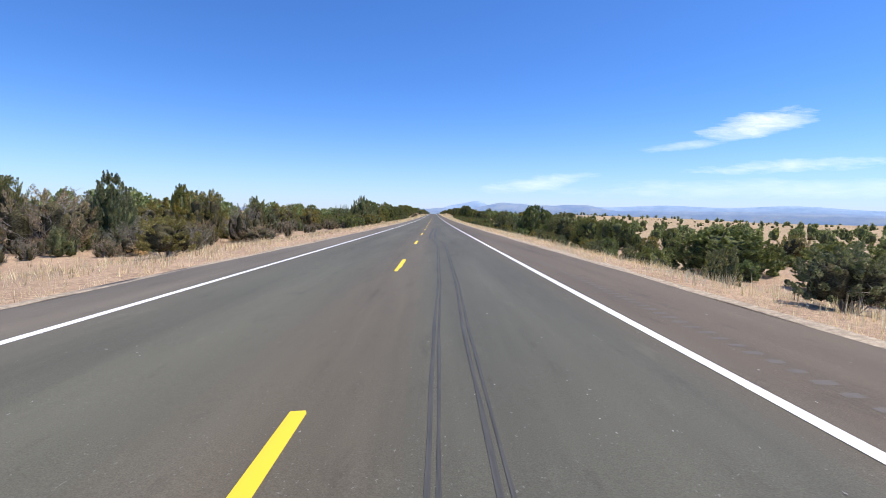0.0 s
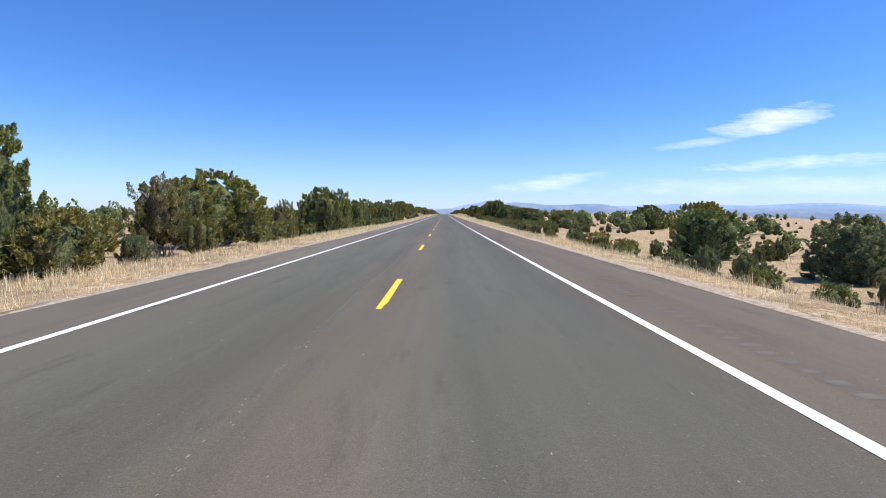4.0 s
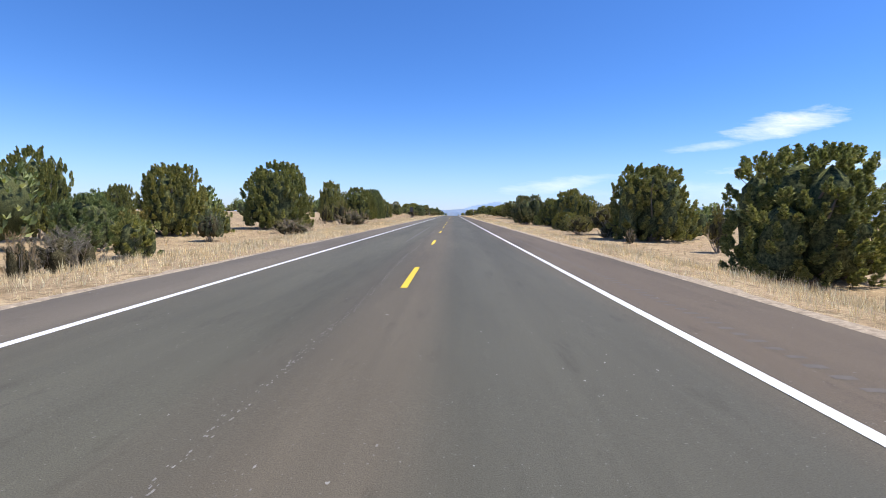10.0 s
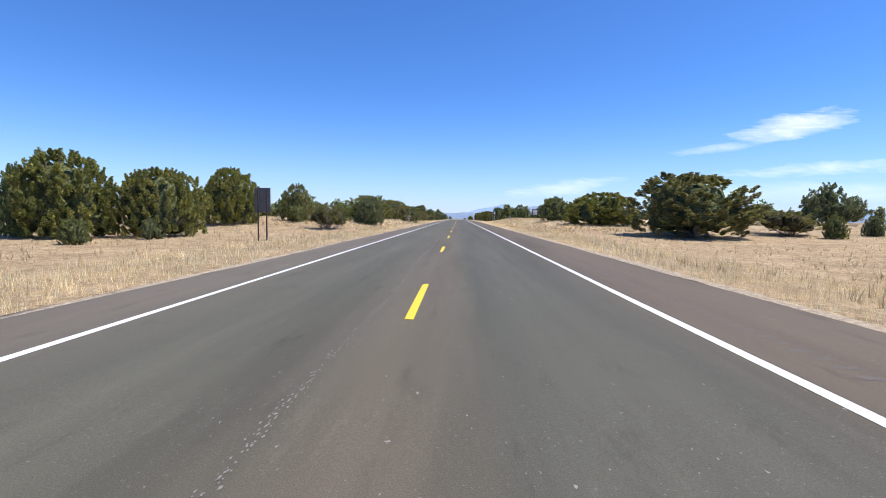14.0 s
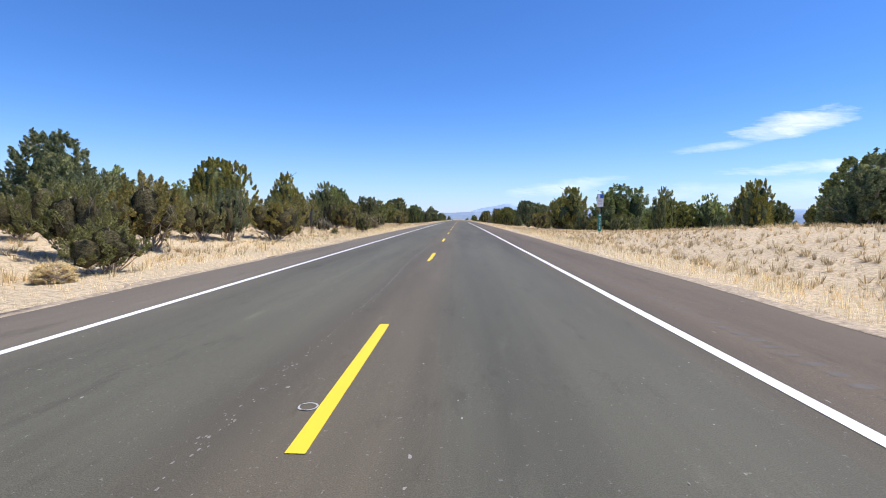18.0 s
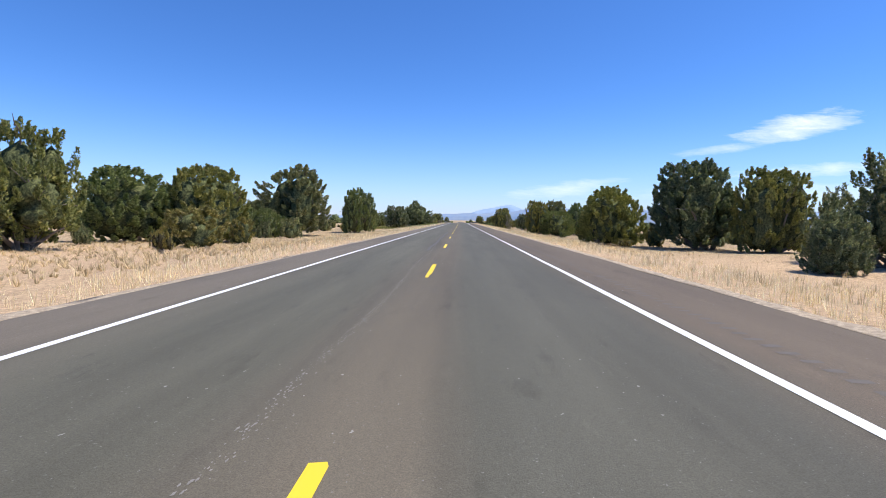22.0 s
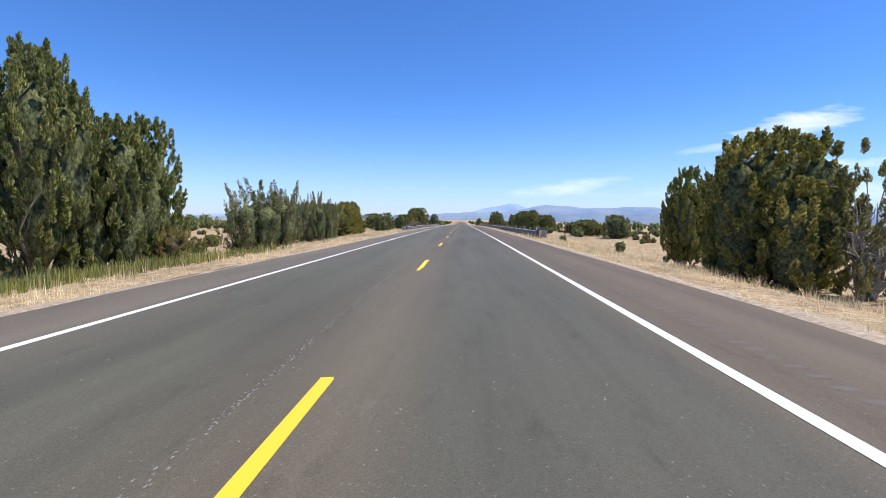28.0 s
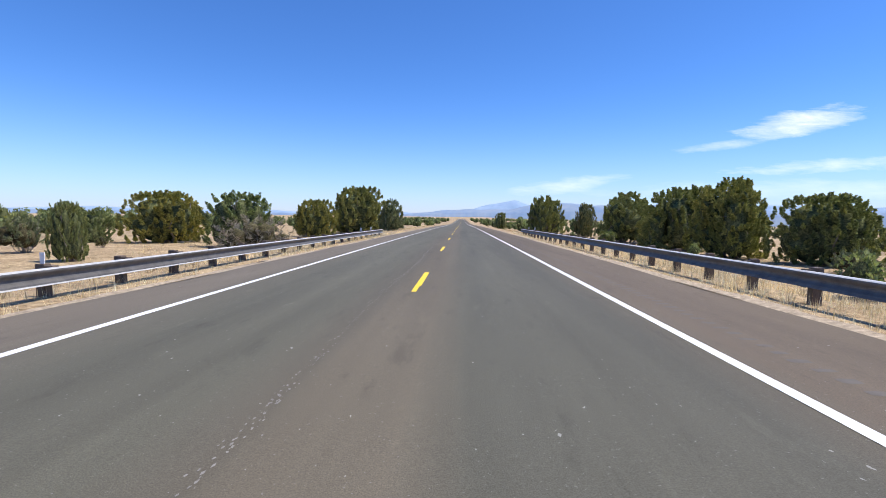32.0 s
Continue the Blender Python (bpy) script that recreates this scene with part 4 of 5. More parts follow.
scrub(-11.9, 506.9, 3.7, 3.7)
snag(12.6, 507.4, 1.1, 1.2)
scrub(-9.4, 507.9, 2.9, 2.8)
juniper(-24.0, 508.6, 2.0, 2.3)
juniper(24.0, 514.5, 6.1, 4.3)
dome(-22.0, 516.9, 5.1, 5.0)
juniper(30.0, 517.3, 2.3, 2.1)
mound(-7.9, 519.5, 0.9, 0.5)
scrub(-8.1, 521.3, 1.9, 1.5)
scrub(-10.2, 522.8, 2.3, 2.5)
scrub(-10.5, 526.5, 2.7, 2.9)
juniper(-17.1, 530.2, 4.8, 4.3)
tall_juniper(27.7, 531.4, 5.8, 6.4)
scrub(-11.3, 531.6, 2.4, 2.3)
tall_juniper(25.0, 538.1, 4.8, 4.4)
juniper(27.0, 541.3, 5.6, 5.1)
scrub(-9.2, 548.1, 0.8, 0.6)
brush(-11.2, 551.9, 1.7, 1.3)
juniper(27.0, 553.0, 3.8, 4.7)
dome(-22.1, 554.2, 5.6, 6.4)
scrub(-8.2, 554.3, 1.8, 1.9)
scrub(-14.8, 554.7, 2.1, 2.2)
scrub(-14.4, 556.6, 2.5, 2.9)
dome(36.0, 557.2, 2.7, 3.0)
open_juniper(30.0, 559.9, 2.9, 4.2)
brush(-9.3, 560.3, 1.9, 2.1)
scrub(-12.7, 560.4, 2.4, 3.4)
snag(-21.0, 560.5, 1.1, 3.2)
dome(34.0, 561.2, 3.6, 3.4)
tall_juniper(23.9, 564.7, 1.8, 5.1)
brush(-9.4, 565.6, 2.3, 1.6)
juniper(24.0, 566.7, 2.0, 2.2)
tall_juniper(-22.3, 572.7, 5.0, 6.9)
dome(30.0, 574.1, 5.6, 4.0)
scrub(-10.7, 579.0, 2.5, 2.1)
tall_juniper(23.9, 579.7, 9.1, 6.7)
scrub(12.7, 581.5, 2.8, 2.7)
scrub(-13.4, 591.4, 2.1, 2.1)
scrub(18.7, 594.8, 3.9, 3.2)
tall_juniper(20.5, 594.9, 7.2, 7.6)
scrub(-9.8, 595.8, 3.2, 2.8)
juniper(-29.7, 597.9, 3.1, 6.8)
tall_juniper(-24.1, 598.5, 7.5, 7.7)
juniper(21.9, 607.9, 6.0, 6.5)
dome(-17.0, 612.5, 2.9, 2.6)
dome(-19.8, 624.3, 2.3, 2.7)
big_juniper(-28.5, 626.3, 6.9, 8.7)
juniper(-28.9, 636.6, 6.1, 6.5)
open_juniper(26.5, 637.0, 8.3, 7.6)
scrub(-24.9, 637.2, 1.5, 1.8)
scrub(28.2, 637.9, 5.5, 3.4)
juniper(-23.7, 639.1, 5.8, 7.4)
juniper(17.1, 643.9, 3.2, 2.8)
scrub(-15.1, 647.5, 1.2, 1.5)
tall_juniper(22.9, 647.5, 6.5, 6.5)
tall_juniper(-22.8, 647.6, 5.7, 6.9)
open_juniper(23.9, 653.4, 2.5, 4.6)
dome(-27.2, 662.0, 8.0, 6.3)
juniper(26.9, 663.5, 6.1, 7.1)
juniper(-22.4, 665.3, 8.1, 7.0)
juniper(23.9, 669.5, 8.4, 8.5)
scrub(16.8, 669.9, 1.5, 1.0)
dome(17.2, 676.6, 7.4, 6.5)
dome(-22.9, 679.6, 4.3, 3.6)
big_juniper(-24.2, 692.2, 10.8, 10.0)
juniper(22.4, 704.8, 3.5, 4.9)
juniper(-53.4, 706.7, 2.0, 3.7)
big_juniper(-17.7, 707.7, 6.8, 7.9)
open_juniper(-28.2, 714.3, 5.1, 7.0)
juniper(-58.8, 714.9, 2.7, 3.1)
dome(20.8, 722.1, 7.9, 5.2)
tall_juniper(-21.8, 723.6, 3.2, 6.6)
juniper(25.7, 727.1, 5.5, 7.0)
juniper(-22.3, 734.1, 7.2, 7.3)
juniper(18.9, 735.9, 5.9, 7.9)
juniper(23.9, 737.1, 6.0, 8.0)
juniper(-16.0, 752.0, 6.4, 6.2)
juniper(-28.4, 771.0, 6.0, 5.8)
juniper(75.1, 775.0, 4.2, 2.2)
big_juniper(-14.1, 791.4, 10.9, 7.6)
juniper(-30.1, 801.0, 5.9, 5.5)
juniper(-36.0, 802.5, 2.8, 4.7)
juniper(30.9, 806.5, 5.4, 4.2)
juniper(25.3, 810.6, 6.2, 6.4)
big_juniper(-17.1, 811.8, 5.4, 10.3)
scrub(-12.5, 813.9, 1.9, 2.0)
big_juniper(-15.1, 814.1, 5.3, 7.7)
open_juniper(19.9, 814.6, 2.6, 7.4)
big_juniper(17.6, 818.4, 8.2, 8.6)
willowy(-13.3, 825.4, 6.0, 5.2)
juniper(18.4, 829.3, 3.4, 7.7)
willowy(-13.2, 839.0, 3.8, 5.1)
willowy(-17.5, 840.3, 3.4, 5.8)
willowy(-17.1, 846.6, 4.1, 4.3)
dome(-17.1, 859.7, 9.9, 4.9)
juniper(-26.4, 877.8, 2.8, 6.1)
scrub(-24.2, 879.1, 5.1, 5.4)
scrub(-20.9, 879.4, 5.6, 3.2)
dome(-19.6, 879.5, 5.9, 6.1)
juniper(50.0, 881.0, 6.8, 3.0)
scrub(48.4, 888.9, 2.4, 2.0)
juniper(33.4, 894.2, 6.8, 5.0)
scrub(31.7, 900.2, 2.4, 2.6)
juniper(29.5, 904.6, 7.1, 3.9)
scrub(47.5, 904.9, 3.2, 1.9)
juniper(-27.1, 905.5, 1.5, 1.7)
scrub(27.9, 910.0, 3.3, 3.3)
scrub(-27.6, 911.0, 3.1, 1.8)
juniper(-18.4, 914.0, 6.2, 4.8)
scrub(-26.5, 915.2, 1.6, 1.8)
scrub(28.6, 919.3, 1.7, 1.2)
dome(35.0, 924.7, 6.1, 3.7)
dome(-42.8, 927.1, 4.9, 3.2)
scrub(31.9, 929.2, 1.8, 1.1)
scrub(29.2, 929.3, 2.4, 1.1)
dome(-32.6, 929.6, 4.4, 3.9)
juniper(-21.0, 931.2, 1.6, 3.4)
scrub(25.0, 935.1, 3.0, 1.6)
dome(-41.6, 935.2, 5.6, 2.4)
scrub(-28.6, 936.4, 3.0, 2.6)
brush(-13.0, 936.5, 5.0, 2.6)
dome(27.4, 940.6, 6.4, 5.2)
scrub(-27.7, 942.3, 0.9, 1.1)
juniper(-18.0, 946.2, 5.9, 4.8)
big_juniper(23.9, 947.1, 6.7, 6.8)
juniper(-34.6, 950.6, 3.3, 3.2)
brush(-18.1, 951.2, 6.6, 1.8)
dome(-28.1, 952.2, 7.0, 5.2)
juniper(23.9, 957.1, 7.7, 6.8)
dome(-19.4, 971.2, 6.6, 5.2)
juniper(23.9, 973.6, 8.7, 7.1)
juniper(-57.5, 974.2, 4.6, 4.7)
juniper(-9.5, 976.0, 4.6, 4.7)
juniper(21.5, 987.2, 2.9, 6.0)
juniper(15.0, 987.9, 6.7, 7.1)
dome(-17.4, 990.1, 11.0, 8.4)
juniper(8.8, 1001.7, 2.8, 3.4)


def backing(kinds, side, s0, s1, n, x0, x1, low, high):
    """Plants that fill the land behind the first rows, clear of those already set."""
    for _ in range(n):
        x, s = side * plant_rng.uniform(x0, x1), plant_rng.uniform(s0, s1)
        tall = plant_rng.uniform(low, high)
        wide = tall * plant_rng.uniform(.8, 1.35)
        if all(abs(x - a) > (wide + w) * .3 or abs(s - b) > (wide + w) * .3 for a, b, w in stood):
            put(kinds, x, s, wide, tall)


# stretches of thicker growth
backing(brush_kinds, -1, 10, 92, 150, 16, 28, 1.0, 2.1)
backing(low_kinds[:2], -1, 10, 100, 110, 19, 38, 1.4, 2.8)
backing(low_kinds, -1, 90, 200, 110, 13, 30, 1.6, 2.8)
backing(low_kinds, -1, 200, 330, 60, 15, 32, 1.6, 2.8)
backing(low_kinds, 1, 12, 165, 170, 11.5, 34, 1.0, 2.1)
backing(low_kinds, 1, 215, 300, 120, 13.5, 27, 1.8, 2.9)
backing(low_kinds, 1, 300, 420, 24, 17, 40, 1.6, 2.8)
backing(low_kinds, -1, 330, 470, 20, 18, 40, 1.2, 2.4)
backing(scrub_kinds, -1, 500, 566, 60, 9.5, 17, 1.4, 3.0)
backing(low_kinds, -1, 490, 566, 44, 14, 28, 1.8, 3.2)
backing(low_kinds, -1, 566, 610, 26, 17.5, 30, 1.8, 3.0)
backing(low_kinds[:2], 1, 560, 690, 40, 17.5, 32, 1.4, 2.8)
backing(low_kinds, -1, 610, 730, 40, 17, 32, 1.6, 3.0)
backing(low_kinds, 1, 700, 1000, 34, 16, 60, 1.0, 1.9)
backing(low_kinds, -1, 730, 1000, 40, 18, 60, 1.0, 2.2)

# wild grass and litter, too many to count


def tufts(name, seed, x, s, height, mat, blades=9, width=.028, lean=.35, label="", category="grass"):
    """Grass tufts: each a bundle of narrow blades from one root."""
    r = np.random.default_rng(seed)
    n = len(x)
    root = np.stack([x, s, ground_z(x, s) - .01], -1)
    co, tris = [root], []
    at = n
    i = np.arange(n)
    for k in range(blades):
        t = r.uniform(0, 6.28, n)
        out = np.stack([np.cos(t), np.sin(t), 0 * t], -1)
        side = np.stack([-np.sin(t), np.cos(t), 0 * t], -1)
        h = (height * r.uniform(.55, 1.15, n))[:, None]
        foot = root + out * (h * .18)
        tip = root + out * h * r.uniform(.1, 1, n)[:, None] * lean + np.array((0, 0, 1)) * h
        co += [foot - side * width * .5 * (h / .4), foot + side * width * .5 * (h / .4), tip]
        tris.append(np.stack([at + i, at + n + i, at + 2 * n + i], -1))
        at += 3 * n
    return tagged(new(name, fast_mesh(name, np.concatenate(co), np.concatenate(tris), mat)), label, category, kind="stuff")


def scatter(seed, n, x0, x1, s0, s1, patch, cut, near=1.0):
    """Places in a band of the plan, crowded towards x0, thinned by soft patches."""
    r = np.random.default_rng(seed)
    x = x0 + (x1 - x0) * r.uniform(0, 1, n) ** near
    s = r.uniform(s0, s1, n)
    p = (np.sin(x * patch * 1.3 + np.sin(s * patch * .7) * 2) + np.sin(s * patch + 1.5 * np.sin(x * patch)) + r.normal(0, .5, n)) / 2
    keep = p > cut
    # on the cut banks the straw stays near the asphalt
    if x0 * x1 > 0 and abs(x0) < 7:
        keep &= (np.abs(x) < 9.4 + r.normal(0, .3, n)) | (np.interp(s, (440, 460, 560, 590), (0, 1, 1, 0)) < .5) | (x < 0)
        keep &= (x > -7.6 + r.normal(0, .4, n)) | (np.interp(s, (595, 610, 655, 670), (0, 1, 1, 0)) + np.interp(s, (450, 460, 490, 500), (0, 1, 1, 0)) < .5)
        keep &= (x > -7.0) | (np.abs(s - 790) > 26)
        keep &= (r.random(n) < .35) | (x > 0) | (s > 92)
    return x[keep], s[keep]


gr = np.random.default_rng(3)
for side, x0, x1, seed in ((1, 6.28, 11.5, 1), (-1, -5.48, -10.5, 2)):
    x, s = scatter(seed, 85000, x0, x1, -8, 960, .35, -.75, 1.35)
    tufts("roadside_grass", seed, x, s, gr.uniform(.10, .30, len(x)) * (.75 + .35 * np.sin(x * 2.1 + 2 * np.sin(s * .23)) * np.sin(s * .31)), STRAW, 6, .014, .95, label="dry straw-coloured grass along the road verge")
    x, s = scatter(seed + 10, 30000, x0 * 1.08, x1 * 1.02, -8, 960, .13, -.15, 1.1)
    tufts("tall_grass", seed + 10, x, s, gr.uniform(.18, .42, len(x)), STRAW, 7, .013, .80, label="taller pale dry grass in patches")
    x, s = scatter(seed + 20, 26000, x0 * 1.3, x1 * 3.6, -8, 1060, .2, -.45, 1.5)
    tufts("bunch_grass", seed + 20, x, s, gr.uniform(.16, .36, len(x)), TUFT, 8, .028, 1.0, label="low tan bunch grass on bare dirt")
    x, s = scatter(seed + 40, 45000, x0 * 1.25, x1 * 2.2, -8, 960, .5, -.6, 1.2)
    tufts("litter_grass", seed + 40, x, s, gr.uniform(.06, .16, len(x)), TUFT, 4, .05, 1.9, label="flattened tan grass litter over the dirt")
    x, s = scatter(seed + 30, 9500, side * 8.6, side * 30, 445, 600 if side > 0 else 660, .9, -.75, 1.3)
    tufts("bank_tufts", seed + 30, x, s, gr.uniform(.12, .27, len(x)), BANK_TUFT, 22, .042, 1.6, label="low brown tufts on the pale cut bank")
x, s = scatter(42, 9000, 7.3, 13.5, 188, 275, .2, -.7, 1.0)
tufts("tall_straw", 42, x, s, gr.uniform(.3, .66, len(x)), STRAW, 7, .016, .95, label="tall thick straw grass on the embankment")
x, s = scatter(41, 14000, -7.2, -26, 740, 816, .3, -.7, 1.3)
tufts("green_weeds", 41, x, s, gr.uniform(.2, .5, len(x)), WEED, 8, .03, .6, label="yellow-green weeds in the shallow ditch", category="weeds")


def grove(name, seed, spots, leaf, inside, leaves, size, label):
    """Many plants of one wood as one sheet of leaf sprays over rough dark hearts; spots hold x, y, width, height."""
    r, rr = np.random.default_rng(seed), random.Random(seed)
    fan, heart = [], []
    for x, s, w, h in spots:
        g = float(ground_z(x, s))
        for q in range(3):
            cx, cy = x + rr.uniform(-.22, .22) * w, s + rr.uniform(-.22, .22) * w
            top = h * (1 if q == 0 else rr.uniform(.55, .9))
            rad = np.array((w * rr.uniform(.26, .38), w * rr.uniform(.26, .38), top * .5))
            mid = np.array((cx, cy, g + top * .49))
            m = leaves // 3
            d = r.normal(size=(m, 3))
            d /= np.linalg.norm(d, axis=1, keepdims=True)
            d[:, 2] = np.where(d[:, 2] < -.6, -d[:, 2], d[:, 2])
            fan.append(sprays(r, mid + d * rad * r.uniform(.7, 1.02, (m, 1)), d * .7 + np.array((0, 0, .9)), np.full(m, h * size) * r.uniform(.6, 1.3, m), 3, .42))
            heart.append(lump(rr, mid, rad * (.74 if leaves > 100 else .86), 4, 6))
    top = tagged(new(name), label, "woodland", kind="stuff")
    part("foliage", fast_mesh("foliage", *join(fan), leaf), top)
    # hearts darker than the leaves, shade painted into the wood's gaps
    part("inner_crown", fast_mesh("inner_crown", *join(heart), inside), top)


def spots(seed, side, n, s0, s1, x0, x1, low, high, crowd=1.0, slim=1.0):
    r = np.random.default_rng(seed)
    out = []
    for _ in range(n):
        h = r.uniform(low, high)
        out.append((side * (x0 + (x1 - x0) * r.random() ** crowd), r.uniform(s0, s1), h * r.uniform(.75, 1.3) * slim, h))
    return [p for p in out if all((p[0] - a) ** 2 + (p[1] - b) ** 2 > (.35 * (p[2] + w)) ** 2 for a, b, w in stood)]


# woods behind the first rows
back = (spots(1, -1, 90, 10, 130, 24, 60, 3.8, 6.2) + spots(2, -1, 120, 90, 340, 24, 70, 2.8, 5.2) + spots(3, 1, 70, 0, 200, 34, 110, 1.4, 3.0)
        + spots(4, 1, 60, 190, 420, 26, 70, 2.8, 5.0) + spots(5, -1, 26, 340, 480, 36, 90, 3.0, 5.0) + spots(6, -1, 90, 480, 740, 26, 70, 3.2, 5.6)
        + spots(7, 1, 46, 540, 700, 26, 60, 3.0, 5.4) + spots(8, -1, 40, 740, 1010, 34, 100, 2.6, 4.6) + spots(9, 1, 30, 700, 1010, 45, 120, 2.0, 3.6)
        + spots(17, 1, 150, 840, 1180, 18, 110, 1.0, 2.4, 1.4) + spots(18, -1, 130, 840, 1200, 34, 140, 1.8, 3.6)
        + spots(10, 1, 10, 440, 560, 34, 80, 2.4, 4.4))
grove("background_junipers", 71, back, JUNIPER, JUNIPER_CORE_SHADE, 240, .10, "dark green junipers standing back from the road")
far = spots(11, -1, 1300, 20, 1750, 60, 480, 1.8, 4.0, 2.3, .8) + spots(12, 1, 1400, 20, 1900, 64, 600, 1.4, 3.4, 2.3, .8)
grove("far_junipers", 72, far, JUNIPER, JUNIPER_CORE_SHADE, 48, .17, "small dark junipers scattered over the range land")
low = spots(13, 1, 420, 0, 1000, 34, 220, .5, 1.1, 1.5, 1.5) + spots(14, -1, 260, 0, 1000, 30, 160, .5, 1.1, 1.5, 1.5)
grove("range_scrub", 73, low, SCRUB, SCRUB_CORE_SHADE, 60, .16, "low olive scrub dotted over the range land")
# trees along the road past the end of the drive
ahead = spots(15, -1, 60, 985, 1450, 11, 30, 2.4, 4.2) + spots(16, 1, 60, 985, 1450, 11, 30, 2.2, 4.0)
grove("distant_roadside_junipers", 74, ahead, JUNIPER, JUNIPER_CORE_SHADE, 200, .12, "junipers along the road in the distance")

# ---- guard rails ----


def box(name, x0, x1, y0, y1, z0, z1, mat, bevel=0.0):
    bm = bmesh.new()
    bmesh.ops.create_cube(bm, size=1, matrix=Matrix.LocRotScale(((x0 + x1) / 2, (y0 + y1) / 2, (z0 + z1) / 2), None, (x1 - x0, y1 - y0, z1 - z0)))
    if bevel:
        bmesh.ops.bevel(bm, geom=bm.edges[:], offset=bevel, segments=2, affect="EDGES", clamp_overlap=True)
    me = bpy.data.meshes.new(name)
    bm.to_mesh(me)
    bm.free()
    me.materials.append(mat)
    return me


def wave_beam(length, depth=.31):
    """A W-profile steel beam along +y, its ribs bulging towards -x."""
    prof = [(.070, .500), (.0, .490), (-.030, .455), (-.038, .38), (-.032, .30), (.005, .16), (.020, .06), (.020, -.06), (.005, -.16), (-.032, -.30), (-.038, -.38), (-.046, -.45), (-.055, -.490), (-.020, -.500), (.055, -.500)]
    front = [(x, z * depth) for x, z in prof]
    back = [(x + .006, z * depth) for x, z in reversed(prof)]
    loop = front + back
    n = len(loop)
    co = [(x, y, z) for y in (0, length) for x, z in loop]
    faces = [(k, (k + 1) % n, n + (k + 1) % n, n + k) for k in range(n)]
    return mesh_of("beam", co, faces, STEEL)


REFLECTOR = plain("white_reflector", (.74, .74, .72), (.86, .86, .84), 8, .4, 0, .05)
STRIPE_DARK = plain("black_stripe", (.012, .012, .012), (.03, .03, .03), 8, .5, 0, .05)
STRIPE_PALE = plain("pale_stripe", (.56, .49, .41), (.70, .62, .53), 8, .5, 0, .05)
RUSTY = plain("rusty_plate", (.10, .06, .04), (.23, .15, .10), 7, .85, .2, .3)


def guard_rail(x, side, s0, s1, top, label):
    """Steel beam on wooden posts with blocks; side +1 right of the road, -1 left of it."""
    rail = tagged(new("guard_rail"), label, "guard rail", "pair of guard rails")
    rail.location = (x, s0, float(road_z(s0)))
    # lips painted as sunlit; on the right the low one is painted shaded
    top_edge = mesh_of("top_edge", [(a, y, b) for y in (0, 3.83) for a, b in ((-.034, .126), (-.004, .144), (.078, .147), (.078, .139), (-.002, .136), (-.026, .120))],
                       [(k, (k + 1) % 6, 6 + (k + 1) % 6, 6 + k) for k in range(6)], SUNLIT_STEEL)
    low_edge = mesh_of("low_edge", [(a, y, b) for y in (0, 3.83) for a, b in ((-.064, -.136), (-.052, -.114), (-.046, -.114), (-.050, -.142))],
                       [(k, (k + 1) % 4, 4 + (k + 1) % 4, 4 + k) for k in range(4)], SUNLIT_STEEL if side < 0 else STEEL)
    beam, post_me = wave_beam(3.83, .28), box("post", -.09, .09, -.08, .08, -1.15, .20, POST_WOOD, .012)
    block_me, tab_me = box("block", -.085, .085, -.07, .07, -.17, .17, POST_WOOD, .01), box("reflector", -.006, .006, -.045, .045, 0, .2, REFLECTOR)
    n = int((s1 - s0) / 1.905)
    for k in range(n + 1):
        d = k * 1.905
        z = float(road_z(s0 + d) - road_z(s0)) + top - .14
        turn = Euler((math.atan(float(road_z(s0 + d + 1) - road_z(s0 + d))), 0, 0))
        if k % 2 == 0 and k < n - 1:
            b = part("beam", beam, rail)
            b.matrix_basis = Matrix.LocRotScale((.002 * (k % 4), d, z), turn, (side, 1, 1))
            part("top_edge", top_edge, b, "steel edge with sunlight put into its pale colour")
            part("low_edge", low_edge, b)
        p = part("post", post_me, rail)
        p.matrix_basis = Matrix.LocRotScale((side * .29, d, z), Euler((plant_rng.uniform(-.03, .03), plant_rng.uniform(-.03, .03), plant_rng.uniform(-.1, .1))), None)
        b = part("block", block_me, rail)
        b.matrix_basis = Matrix.LocRotScale((side * .14, d, z), Euler((0, 0, plant_rng.uniform(-.05, .05))), None)
        if k in (1, 3, 5, 9, 15, 22, 30, n - 4, n - 2):
            t = part("reflector", tab_me, rail, "white reflector tab")
            t.matrix_basis = Matrix.LocRotScale((side * .30, d, z + .20), Euler((0, 0, 1.5)), None)
    # striped end plate that faces oncoming traffic
    plate = part("end_plate", box("end_plate", -.03, .58, -.02, .0, -.36, .26, STRIPE_PALE), rail, "end plate with black and pale diagonal stripes")
    plate.matrix_basis = Matrix.LocRotScale((side * .22, -.14, top - .19), None, (side, 1, 1))
    for k in range(4):
        lo, hi = -.03 + k * .16 - .1, -.03 + k * .16 + .2
        pts = [(a, b) for a, b in ((lo, -.34), (lo + .08, -.34), (hi + .08 + .1, .24), (hi + .1, .24))]
        pts = [(min(max(a, -.025), .575), b) for a, b in pts]
        me = mesh_of("stripe", [(a, -.026, b) for a, b in pts], [(0, 1, 2, 3)], STRIPE_DARK)
        st = part("stripe", me, plate, "black diagonal stripe")
    big = part("end_post", box("end_post", -.1, .1, -.1, .1, -1.1, .30, POST_WOOD, .015), rail, "thick weathered end post")
    big.location = (side * .2, -.02, top - .17)
    part("strut", box("strut", -.03, .03, 0, 1.9, -.03, .03, RUSTY), rail, "low rusty ground strut").location = (side * .12, 0, .02)
    return rail


guard_rail(7.15, 1, 830.5, 957, .54, "galvanised steel guard rail on weathered wooden posts")
guard_rail(-6.15, -1, 856.2, 948, .47, "galvanised steel guard rail on weathered wooden posts")

